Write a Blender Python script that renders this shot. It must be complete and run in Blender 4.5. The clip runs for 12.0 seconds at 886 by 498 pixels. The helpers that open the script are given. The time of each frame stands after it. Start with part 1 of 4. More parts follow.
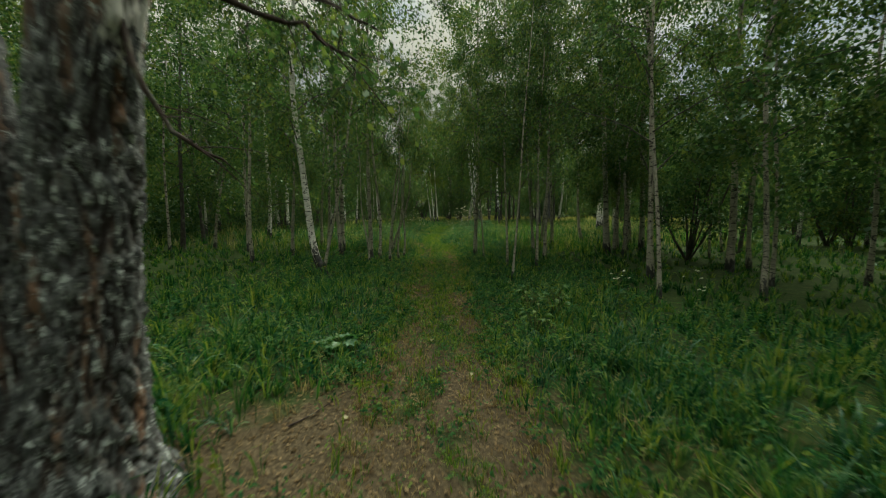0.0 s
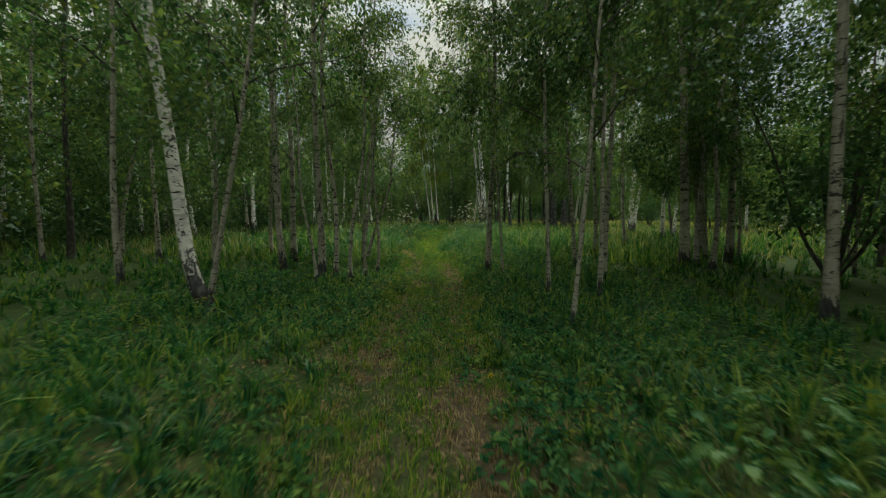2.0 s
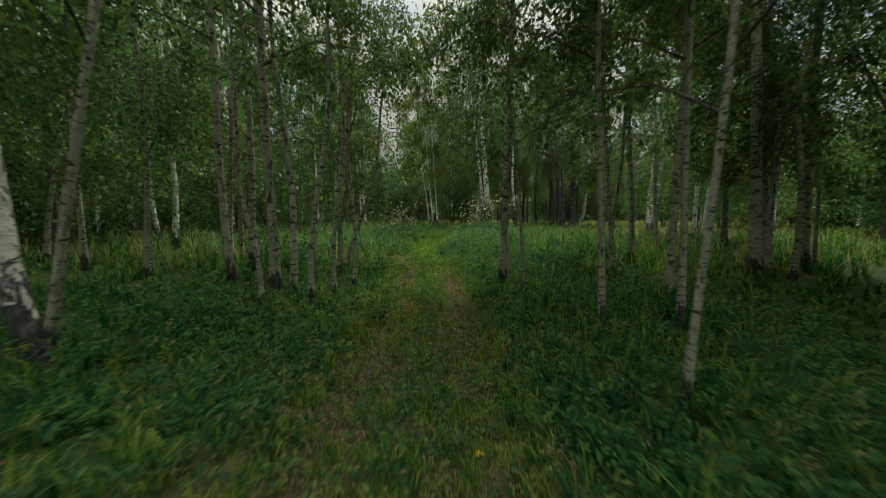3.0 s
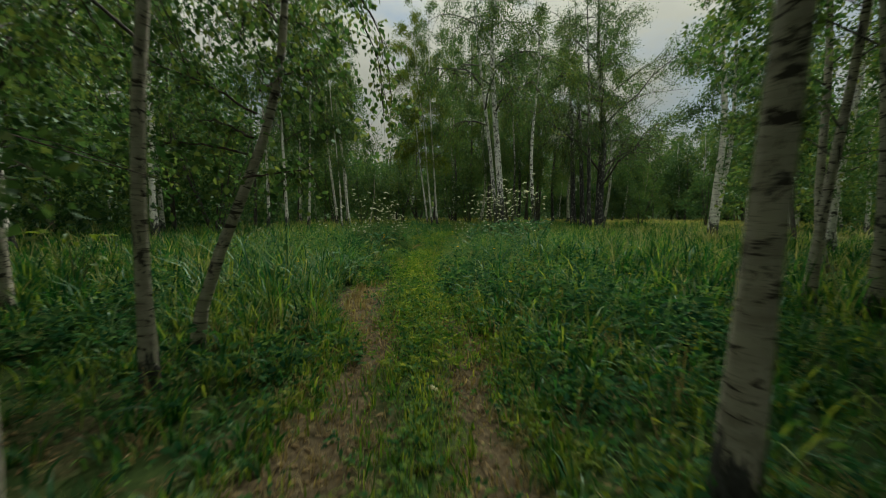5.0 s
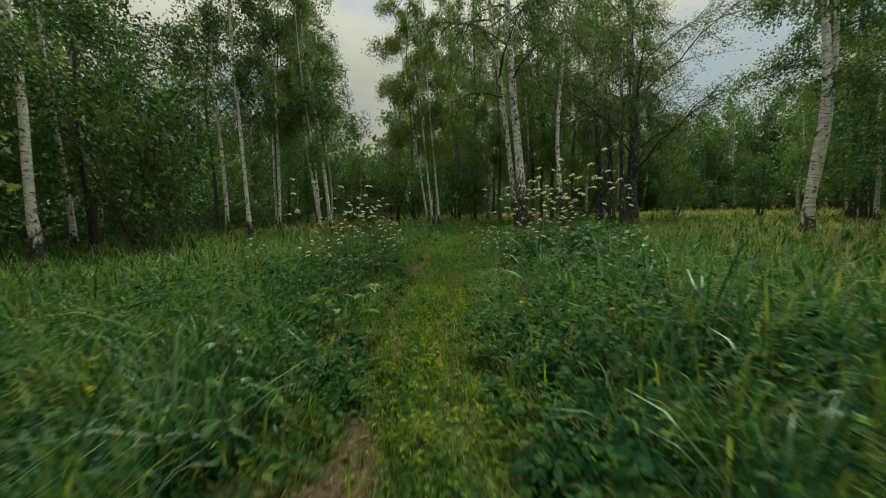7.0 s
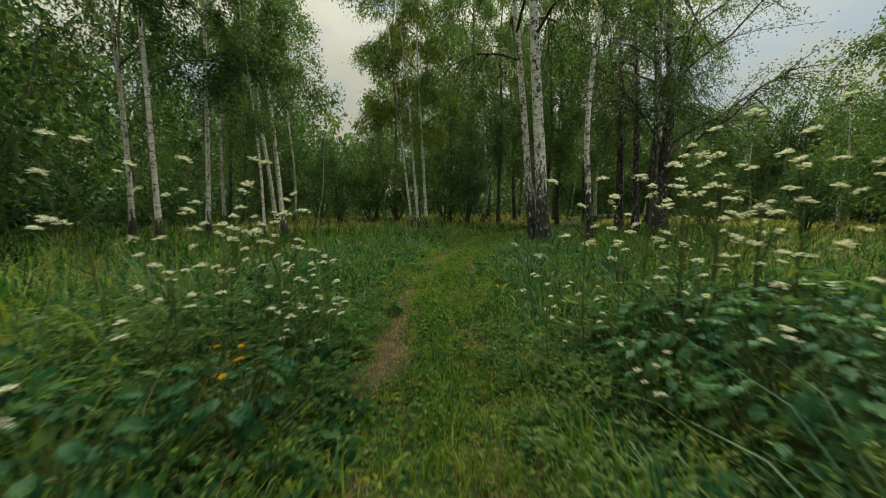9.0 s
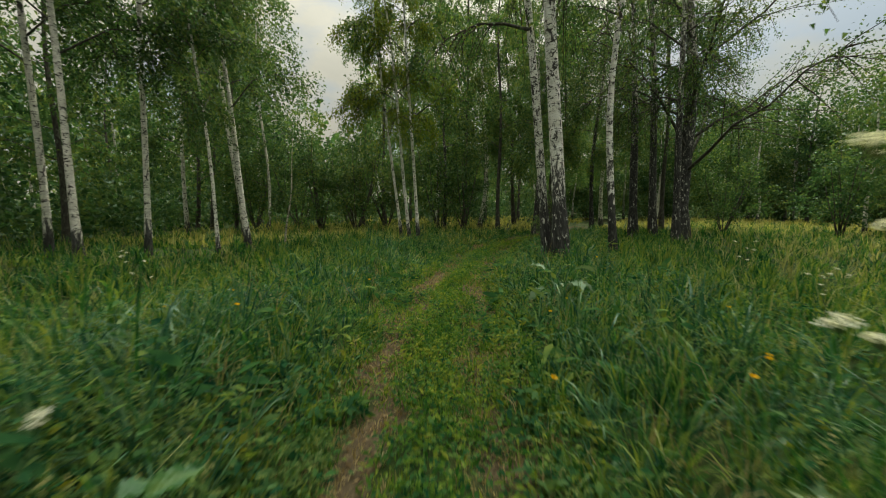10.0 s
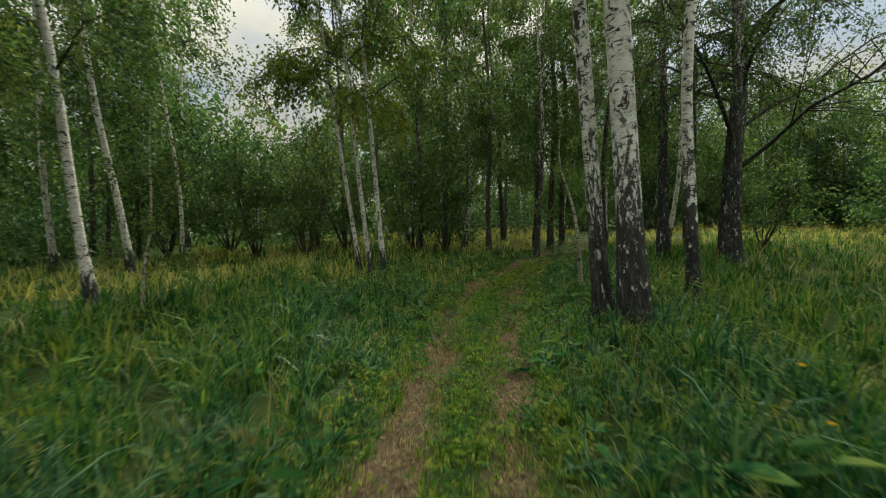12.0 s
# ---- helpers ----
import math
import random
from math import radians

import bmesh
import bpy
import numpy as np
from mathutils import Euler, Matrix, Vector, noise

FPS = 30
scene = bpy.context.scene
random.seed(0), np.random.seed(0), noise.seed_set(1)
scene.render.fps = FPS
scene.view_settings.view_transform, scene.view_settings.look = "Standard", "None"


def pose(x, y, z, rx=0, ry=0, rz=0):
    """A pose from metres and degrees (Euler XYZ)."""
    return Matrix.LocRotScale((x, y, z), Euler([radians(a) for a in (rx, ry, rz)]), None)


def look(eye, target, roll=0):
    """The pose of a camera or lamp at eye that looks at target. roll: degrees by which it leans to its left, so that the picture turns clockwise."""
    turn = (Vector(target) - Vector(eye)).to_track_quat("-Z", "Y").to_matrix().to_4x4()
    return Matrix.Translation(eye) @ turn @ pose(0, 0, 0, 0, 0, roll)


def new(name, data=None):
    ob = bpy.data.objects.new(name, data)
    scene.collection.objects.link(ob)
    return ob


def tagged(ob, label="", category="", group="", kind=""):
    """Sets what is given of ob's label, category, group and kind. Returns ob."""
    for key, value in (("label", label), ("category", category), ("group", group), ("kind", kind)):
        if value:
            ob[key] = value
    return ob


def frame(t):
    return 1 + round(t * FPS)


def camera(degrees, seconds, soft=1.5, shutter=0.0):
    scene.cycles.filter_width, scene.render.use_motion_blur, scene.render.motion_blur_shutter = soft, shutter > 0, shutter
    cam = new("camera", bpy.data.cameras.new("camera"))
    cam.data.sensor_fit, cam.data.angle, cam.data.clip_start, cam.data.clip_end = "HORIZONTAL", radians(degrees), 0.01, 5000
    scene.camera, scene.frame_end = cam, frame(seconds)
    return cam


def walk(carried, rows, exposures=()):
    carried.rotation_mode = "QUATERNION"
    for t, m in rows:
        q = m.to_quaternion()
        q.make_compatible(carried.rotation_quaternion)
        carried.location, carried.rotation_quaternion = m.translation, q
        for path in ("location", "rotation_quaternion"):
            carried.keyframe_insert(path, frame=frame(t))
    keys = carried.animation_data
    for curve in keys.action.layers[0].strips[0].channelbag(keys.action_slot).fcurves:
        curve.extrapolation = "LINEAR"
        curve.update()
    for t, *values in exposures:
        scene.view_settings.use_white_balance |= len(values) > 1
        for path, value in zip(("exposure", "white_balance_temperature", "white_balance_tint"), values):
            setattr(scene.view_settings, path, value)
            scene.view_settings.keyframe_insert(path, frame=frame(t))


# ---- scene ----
cam = camera(98.0, 12.0, soft=1.05, shutter=0.4)
PATH = [
    (0, (0.869, -0.385, 1.598), (0.818, 1.602, 1.371), 0.1),
    (0.5, (0.879, 0.659, 1.473), (0.821, 2.646, 1.26), 0.1),
    (1, (0.928, 1.78, 1.367), (0.86, 3.768, 1.164), -0.0),
    (1.5, (0.943, 2.765, 1.306), (0.873, 4.753, 1.103), 0.2),
    (2, (0.912, 3.792, 1.235), (0.844, 5.781, 1.038), 0.2),
    (2.5, (0.878, 4.719, 1.178), (0.811, 6.708, 0.986), 0.1),
    (3, (0.852, 5.7, 1.116), (0.785, 7.689, 0.924), 0.2),
    (5, (0.599, 10.226, 1.065), (0.538, 12.214, 0.858), 0.4),
    (5.5, (0.449, 11.153, 1.038), (0.398, 13.142, 0.827), 0.1),
    (6, (0.339, 12.018, 1.062), (0.286, 14.005, 0.841), -0.4),
    (6.5, (0.22, 12.937, 1.079), (0.17, 14.923, 0.854), -1.0),
    (7, (0.138, 13.932, 1.17), (0.093, 15.918, 0.935), -1.2),
    (9, (-0.083, 17.624, 1.245), (-0.042, 19.608, 0.992), 0.9),
    (9.5, (-0.088, 18.552, 1.251), (-0.027, 20.536, 1.005), 0.7),
    (10, (-0.093, 19.536, 1.267), (-0.014, 21.52, 1.027), 0.5),
    (10.5, (-0.077, 20.468, 1.289), (0.019, 22.452, 1.058), 0.3),
    (11, (-0.048, 21.453, 1.348), (0.073, 23.437, 1.128), -0.1),
    (11.5, (-0.025, 22.369, 1.407), (0.136, 24.352, 1.199), -0.5),
    (12, (0.045, 23.321, 1.449), (0.248, 25.301, 1.252), -0.7),
]
walk(cam, [(t, look(eye, target, roll)) for t, eye, target, roll in PATH], exposures=[(0, -0.12, 6600, -6), (2.5, 0.0, 6300, -2), (5, -0.32, 6500, -4), (6.5, -0.14, 6650, -4), (9, 0.16, 6950, -2), (12, 0.30, 6600, 2)])

# ---- light ----
SUN_ELEV, SUN_AZ = radians(51), radians(25)      # azimuth from +y towards +x
world = bpy.data.worlds.new("overcast_sky")
scene.world = world
world.use_nodes = True
wt = world.node_tree
wt.nodes.clear()
w_out = wt.nodes.new("ShaderNodeOutputWorld")
w_bg = wt.nodes.new("ShaderNodeBackground")
w_sky = wt.nodes.new("ShaderNodeTexSky")
w_sky.sky_type = "NISHITA"
w_sky.sun_disc = False
w_sky.sun_elevation = SUN_ELEV
w_sky.sun_rotation = SUN_AZ
w_co = wt.nodes.new("ShaderNodeTexCoord")
w_map = wt.nodes.new("ShaderNodeMapping")
w_map.inputs["Scale"].default_value = (1.0, 1.0, 2.2)
w_noise = wt.nodes.new("ShaderNodeTexNoise")
w_noise.inputs["Scale"].default_value = 2.6
w_noise.inputs["Detail"].default_value = 7
w_noise.inputs["Roughness"].default_value = 0.55
w_ramp = wt.nodes.new("ShaderNodeValToRGB")
w_ramp.color_ramp.elements[0].position = 0.36
w_ramp.color_ramp.elements[0].color = (0.35, 0.35, 0.35, 1)
w_ramp.color_ramp.elements[1].position = 0.52
w_ramp.color_ramp.elements[1].color = (1, 1, 1, 1)
w_dim = wt.nodes.new("ShaderNodeVectorMath")
w_dim.operation = "SCALE"
w_dim.inputs["Scale"].default_value = 0.12
w_cl = wt.nodes.new("ShaderNodeValToRGB")
w_cl.color_ramp.elements[0].color = (0.64, 0.62, 0.57, 1)
w_cl.color_ramp.elements[1].color = (0.94, 0.88, 0.79, 1)
w_noise2 = wt.nodes.new("ShaderNodeTexNoise")
w_noise2.inputs["Scale"].default_value = 6
w_noise2.inputs["Detail"].default_value = 5
w_mix = wt.nodes.new("ShaderNodeMix")
w_mix.data_type = "RGBA"
wl = wt.links.new
wl(w_co.outputs["Generated"], w_map.inputs["Vector"])
wl(w_map.outputs["Vector"], w_noise.inputs["Vector"])
wl(w_map.outputs["Vector"], w_noise2.inputs["Vector"])
wl(w_noise.outputs["Fac"], w_ramp.inputs["Fac"])
wl(w_noise2.outputs["Fac"], w_cl.inputs["Fac"])
wl(w_sky.outputs["Color"], w_dim.inputs[0])
wl(w_ramp.outputs["Color"], w_mix.inputs["Factor"])
wl(w_dim.outputs["Vector"], w_mix.inputs["A"])
wl(w_cl.outputs["Color"], w_mix.inputs["B"])
w_sep = wt.nodes.new("ShaderNodeSeparateXYZ")
w_up = wt.nodes.new("ShaderNodeMapRange")      # an overcast sky is brightest overhead
w_up.inputs["From Min"].default_value = 0.0
w_up.inputs["From Max"].default_value = 1.0
w_up.inputs["To Min"].default_value = 0.50
w_up.inputs["To Max"].default_value = 4.4
w_lift = wt.nodes.new("ShaderNodeVectorMath")
w_lift.operation = "SCALE"
wl(w_co.outputs["Generated"], w_sep.inputs[0])
w_pow = wt.nodes.new("ShaderNodeMath")
w_pow.operation = "POWER"
w_pow.use_clamp = True
w_pow.inputs[1].default_value = 2.5
wl(w_sep.outputs["Z"], w_pow.inputs[0])
wl(w_pow.outputs[0], w_up.inputs["Value"])
wl(w_mix.outputs["Result"], w_lift.inputs[0])
wl(w_up.outputs["Result"], w_lift.inputs["Scale"])
wl(w_lift.outputs["Vector"], w_bg.inputs["Color"])
w_bg.inputs["Strength"].default_value = 1.0
wl(w_bg.outputs["Background"], w_out.inputs["Surface"])

sun = new("sun", bpy.data.lights.new("sun", "SUN"))
sun.data.energy = 3.2
sun.data.angle = radians(10)
sun.data.color = (1.0, 0.93, 0.82)
sun_way = Vector((math.sin(SUN_AZ) * math.cos(SUN_ELEV), math.cos(SUN_AZ) * math.cos(SUN_ELEV), math.sin(SUN_ELEV)))
sun.matrix_world = look(sun_way * 60, (0, 0, 0))


# ---- materials ----
class Nodes:
    """A small wrapper round a material's node tree."""

    def __init__(self, name):
        self.mat = bpy.data.materials.new(name)
        self.mat.use_nodes = True
        self.t = self.mat.node_tree
        self.t.nodes.clear()
        self.out = self.t.nodes.new("ShaderNodeOutputMaterial")

    def node(self, kind, **sets):
        n = self.t.nodes.new(kind)
        for k, v in sets.items():
            n.inputs[k.replace("_", " ")].default_value = v
        return n

    def link(self, a, b):
        self.t.links.new(a, b)

    def coords(self, scale=(1, 1, 1)):
        c, m = self.node("ShaderNodeTexCoord"), self.node("ShaderNodeMapping", Scale=scale)
        self.link(c.outputs["Object"], m.inputs["Vector"])
        return m.outputs["Vector"]

    def noise(self, vec, scale, detail=4.0, rough=0.55, warp=0.0):
        n = self.node("ShaderNodeTexNoise", Scale=scale, Detail=detail, Roughness=rough, Distortion=warp)
        if vec is not None:
            self.link(vec, n.inputs["Vector"])
        return n.outputs["Fac"]

    def ramp(self, fac, stops):
        n = self.node("ShaderNodeValToRGB")
        e = n.color_ramp.elements
        while len(e) < len(stops):
            e.new(0.5)
        for el, (p, c) in zip(e, stops):
            el.position = p
            el.color = (*c, 1) if len(c) == 3 else c
        self.link(fac, n.inputs["Fac"])
        return n.outputs["Color"]

    def mix(self, fac, a, b, blend="MIX"):
        n = self.node("ShaderNodeMix")
        n.data_type, n.blend_type = "RGBA", blend
        for v, key in ((fac, "Factor"), (a, "A"), (b, "B")):
            slot = n.inputs[key] if key == "Factor" else [i for i in n.inputs if i.name == key and i.type == "RGBA"][0]
            if isinstance(v, (int, float)):
                slot.default_value = v if key == "Factor" else (v, v, v, 1)
            elif isinstance(v, tuple):
                slot.default_value = (*v, 1)
            else:
                self.link(v, slot)
        return [o for o in n.outputs if o.type == "RGBA"][0]

    def math(self, op, a, b=0.0, clamp=False):
        n = self.node("ShaderNodeMath")
        n.operation, n.use_clamp = op, clamp
        for i, v in enumerate((a, b)):
            if isinstance(v, (int, float)):
                n.inputs[i].default_value = v
            else:
                self.link(v, n.inputs[i])
        return n.outputs[0]

    def solid(self, colour, rough=0.85, bump=None, strength=0.4, depth=0.02, spec=0.25):
        p = self.node("ShaderNodeBsdfPrincipled", Roughness=rough)
        p.inputs["Specular IOR Level"].default_value = spec
        self.link(colour, p.inputs["Base Color"])
        if bump is not None:
            b = self.node("ShaderNodeBump", Strength=strength, Distance=depth)
            self.link(bump, b.inputs["Height"])
            self.link(b.outputs["Normal"], p.inputs["Normal"])
        self.link(p.outputs["BSDF"], self.out.inputs["Surface"])
        return self.mat


def leaf_material(name, dark, mid, light, through_light=0.45, gloss=0.14, patch=0.35, clump=0.0, sheen=0.55):
    """A thin leaf: reflects and lets light through, each leaf a little different."""
    n = Nodes(name)
    geo, info = n.node("ShaderNodeNewGeometry"), n.node("ShaderNodeObjectInfo")
    a = n.math("MULTIPLY", geo.outputs["Random Per Island"], 0.78)
    b = n.math("MULTIPLY", info.outputs["Random"], 0.12)
    w = n.node("ShaderNodeTexNoise", Scale=patch, Detail=3.0)
    n.link(geo.outputs["Position"], w.inputs["Vector"])
    c = n.math("ADD", n.math("ADD", a, b), n.math("MULTIPLY", n.math("SUBTRACT", w.outputs["Fac"], 0.5), 0.9), clamp=True)
    if clump:
        q = n.node("ShaderNodeTexNoise", Scale=9.0, Detail=1.0)
        n.link(geo.outputs["Position"], q.inputs["Vector"])
        c = n.math("ADD", c, n.math("MULTIPLY", n.math("SUBTRACT", q.outputs["Fac"], 0.5), clump), clamp=True)
    col = n.ramp(c, [(0.0, dark), (0.45, mid), (0.95, light)])
    d = n.node("ShaderNodeBsdfDiffuse", Roughness=0.6)
    t = n.node("ShaderNodeBsdfTranslucent")
    g = n.node("ShaderNodeBsdfGlossy", Roughness=sheen)
    g.inputs["Color"].default_value = (0.62, 0.80, 0.66, 1)
    warm = n.mix(0.5, col, (1.0, 0.95, 0.45), "MULTIPLY")
    bright = n.mix(1.0, warm, (1.5, 1.5, 1.2), "MULTIPLY")
    n.link(col, d.inputs["Color"])
    n.link(bright, t.inputs["Color"])
    m1, m2 = n.node("ShaderNodeMixShader", Fac=through_light), n.node("ShaderNodeMixShader")
    n.link(d.outputs[0], m1.inputs[1])
    n.link(t.outputs[0], m1.inputs[2])
    lw = n.node("ShaderNodeFresnel", IOR=1.35)
    n.link(n.math("MULTIPLY", lw.outputs[0], gloss * 0.7), m2.inputs["Fac"])
    n.link(m1.outputs[0], m2.inputs[1])
    n.link(g.outputs[0], m2.inputs[2])
    n.link(m2.outputs[0], n.out.inputs["Surface"])
    return n.mat


def birch_bark(name, rough_height, white=(0.62, 0.60, 0.53), dark=(0.035, 0.03, 0.027), bands=0.525, flecks=0.0, blotch=0.555):
    """White peeling bark with short black cross-marks, corky and dark towards the foot. flecks: white left on the cork."""
    n = Nodes(name)
    co = n.node("ShaderNodeTexCoord")
    sep = n.node("ShaderNodeSeparateXYZ")
    n.link(co.outputs["Object"], sep.inputs[0])
    fine = n.noise(n.coords((8.5, 8.5, 30)), 1.0, 6, 0.62, 0.5)
    marks = n.ramp(fine, [(bands + 0.045, (0, 0, 0)), (bands + 0.085, (1, 1, 1))])
    hair = n.noise(n.coords((14, 14, 120)), 1.0, 3, 0.6)
    lines = n.ramp(hair, [(0.58, (0, 0, 0)), (0.66, (0.65, 0.65, 0.65))])
    big = n.noise(n.coords((5.5, 5.5, 4.2)), 1.0, 7, 0.72, 1.1)
    patches = n.ramp(big, [(blotch, (0, 0, 0)), (blotch + 0.035, (1, 1, 1))])
    cork = n.noise(n.coords((11, 11, 3.2)), 1.6, 7, 0.66, 0.5)
    foot = n.math("SUBTRACT", 1.0, n.math("DIVIDE", sep.outputs["Z"], rough_height))
    foot = n.math("ADD", foot, n.math("MULTIPLY", n.math("SUBTRACT", cork, 0.5), 2.6))
    foot = n.ramp(foot, [(0.30, (0, 0, 0)), (0.44, (1, 1, 1))])
    tint = n.ramp(n.noise(n.coords((2, 2, 7)), 2.0, 4), [(0.3, tuple(v * 0.62 for v in white)), (0.5, white), (0.75, tuple(min(0.8, v * 1.18) for v in white))])
    tint = n.mix(n.ramp(n.noise(n.coords((1.5, 1.5, 1)), 1.3, 3), [(0.5, (0, 0, 0)), (0.75, (0.4, 0.4, 0.4))]), tint, (0.34, 0.29, 0.21))
    col = n.mix(lines, tint, tuple(v * 0.42 for v in white))
    col = n.mix(marks, col, dark)
    col = n.mix(patches, col, (0.05, 0.047, 0.043))
    corky = n.ramp(cork, [(0.32, (0.010, 0.010, 0.010)), (0.52, (0.038, 0.038, 0.037)), (0.74, (0.14, 0.14, 0.138))])
    if flecks:
        chip = n.noise(n.coords((13, 13, 7)), 1.0, 6, 0.7, 0.6)
        corky = n.mix(n.ramp(chip, [(0.64 - 0.12 * flecks, (0, 0, 0)), (0.68 - 0.12 * flecks, (1, 1, 1))]), corky, tuple(v * 0.8 for v in white))
    col = n.mix(foot, col, corky)
    relief = n.math("ADD", n.math("MULTIPLY", cork, 1.0), n.math("MULTIPLY", fine, 0.35))
    return n.solid(col, 0.8, relief, 0.8, 0.03)


def dark_bark(name, a, b, c):
    n = Nodes(name)
    k = n.noise(n.coords((10, 10, 3)), 2.0, 6, 0.62, 0.3)
    lich = n.ramp(n.noise(n.coords((4, 4, 3)), 2.1, 4), [(0.56, (0, 0, 0)), (0.68, (0.6, 0.6, 0.6))])
    col = n.mix(lich, n.ramp(k, [(0.3, a), (0.55, b), (0.8, c)]), (0.17, 0.19, 0.15))
    return n.solid(col, 0.88, k, 0.7, 0.02)


M_BIRCH = birch_bark("birch_bark", 0.9, (0.68, 0.66, 0.60))
M_BIRCH_OLD = birch_bark("old_birch_bark", 2.7, (0.74, 0.73, 0.68), bands=0.515, flecks=0.35, blotch=0.535)
M_BIRCH_DARK = birch_bark("dark_birch_bark", 9.0, (0.56, 0.55, 0.50), bands=0.49, flecks=0.5, blotch=0.50)
M_SAPLING = birch_bark("sapling_bark", 0.35, (0.35, 0.325, 0.265), (0.040, 0.034, 0.028), 0.520)
M_STEM = dark_bark("grey_brown_bark", (0.022, 0.020, 0.018), (0.068, 0.062, 0.054), (0.16, 0.15, 0.13))
M_TWIG = dark_bark("twig_bark", (0.018, 0.013, 0.011), (0.045, 0.032, 0.026), (0.09, 0.07, 0.055))
M_LEAF = leaf_material("birch_leaves", (0.024, 0.062, 0.026), (0.060, 0.118, 0.044), (0.152, 0.185, 0.056), 0.60)
M_LEAF_YELLOW = leaf_material("pale_leaves", (0.055, 0.105, 0.014), (0.104, 0.152, 0.022), (0.190, 0.205, 0.030), 0.55)
M_LEAF_DARK = leaf_material("shrub_leaves", (0.020, 0.058, 0.026), (0.046, 0.100, 0.042), (0.105, 0.150, 0.052), 0.52)
M_GRASS = leaf_material("meadow_grass", (0.007, 0.045, 0.016), (0.037, 0.124, 0.030), (0.210, 0.265, 0.050), 0.43, 0.06, 0.5, 1.4)
M_GRASS_LOW = leaf_material("short_grass", (0.022, 0.082, 0.014), (0.092, 0.175, 0.024), (0.255, 0.285, 0.050), 0.43, 0.04, 1.1, 1.4)
M_HERB = leaf_material("herb_leaves", (0.010, 0.056, 0.024), (0.050, 0.140, 0.044), (0.180, 0.250, 0.062), 0.42, 0.12, 0.7, 1.1, 0.5)
M_NETTLE = leaf_material("dark_herb_leaves", (0.008, 0.044, 0.022), (0.036, 0.108, 0.044), (0.110, 0.195, 0.070), 0.40, 0.05, 0.8, 1.0, 0.55)
M_FERNY = leaf_material("feathery_leaves", (0.030, 0.080, 0.028), (0.082, 0.150, 0.048), (0.190, 0.240, 0.085), 0.42, 0.10, 0.7, 1.0, 0.5)
M_GRASS_BLUE = leaf_material("bluish_grass", (0.008, 0.046, 0.026), (0.042, 0.118, 0.058), (0.150, 0.235, 0.115), 0.40, 0.12, 0.6, 1.2, 0.5)
M_BURDOCK = leaf_material("burdock_leaves", (0.06, 0.12, 0.065), (0.10, 0.165, 0.09), (0.15, 0.21, 0.125), 0.3, 0.10, 2.0)
# grass colour raised to stand in for sunlight on the far meadow
M_SUNLIT_GRASS = leaf_material("sunlit_grass", (0.22, 0.23, 0.07), (0.36, 0.35, 0.11), (0.50, 0.46, 0.18), 0.4, 0.05, 2.0)
M_PLUME = leaf_material("pale_plumes", (0.16, 0.18, 0.07), (0.26, 0.27, 0.11), (0.40, 0.38, 0.19), 0.35, 0.05, 2.0)
M_DRY = leaf_material("bleached_leaf", (0.42, 0.38, 0.26), (0.55, 0.50, 0.34), (0.66, 0.60, 0.42), 0.2, 0.1, 2.0)
M_STRAW = leaf_material("dry_grass", (0.16, 0.12, 0.06), (0.26, 0.20, 0.10), (0.36, 0.30, 0.17), 0.3, 0.06, 1.5)
M_LITTER = leaf_material("fallen_leaves", (0.065, 0.044, 0.024), (0.14, 0.098, 0.052), (0.30, 0.22, 0.125), 0.15, 0.06, 2.0)
M_UMBEL = leaf_material("umbel_flowers", (0.55, 0.56, 0.50), (0.70, 0.71, 0.64), (0.80, 0.80, 0.74), 0.3, 0.03, 2.0)
M_YELLOW = leaf_material("yellow_petals", (0.60, 0.33, 0.01), (0.72, 0.42, 0.015), (0.80, 0.55, 0.03), 0.3, 0.08, 2.0)
M_STALK = leaf_material("green_stalks", (0.05, 0.08, 0.03), (0.09, 0.12, 0.045), (0.16, 0.16, 0.07), 0.1, 0.08, 2.0)


def ground_material():
    """Trodden earth with dry litter where the path is worn, mossy green soil elsewhere."""
    n = Nodes("forest_soil")
    wear = n.node("ShaderNodeAttribute")
    wear.attribute_name = "wear"
    co = n.coords()
    speck = n.noise(co, 34, 6, 0.7)
    clod = n.noise(co, 5.5, 6, 0.6)
    broad = n.noise(co, 0.9, 4, 0.55)
    earth = n.ramp(speck, [(0.30, (0.016, 0.012, 0.007)), (0.46, (0.056, 0.043, 0.025)), (0.58, (0.122, 0.094, 0.054)), (0.74, (0.32, 0.25, 0.15))])
    earth = n.mix(n.ramp(clod, [(0.35, (0.75, 0.75, 0.75)), (0.65, (0, 0, 0))]), earth, (0.056, 0.044, 0.027))
    moss = n.ramp(n.math("ADD", n.math("MULTIPLY", speck, 0.5), n.math("MULTIPLY", clod, 0.5)),
                  [(0.34, (0.014, 0.026, 0.008)), (0.50, (0.030, 0.052, 0.014)), (0.62, (0.060, 0.078, 0.024)), (0.75, (0.10, 0.092, 0.04))])
    worn = n.math("ADD", wear.outputs["Fac"], n.math("MULTIPLY", n.math("SUBTRACT", n.math("ADD", clod, broad), 1.0), 1.1), clamp=True)
    mask = n.ramp(worn, [(0.25, (0, 0, 0)), (0.6, (1, 1, 1))])
    bump = n.math("ADD", n.math("MULTIPLY", clod, 1.0), n.math("MULTIPLY", speck, 0.45))
    return n.solid(n.mix(mask, moss, earth), 0.95, bump, 0.8, 0.03, 0.1)


M_GROUND = ground_material()


# ---- mesh tools ----
rng = np.random.default_rng(7)


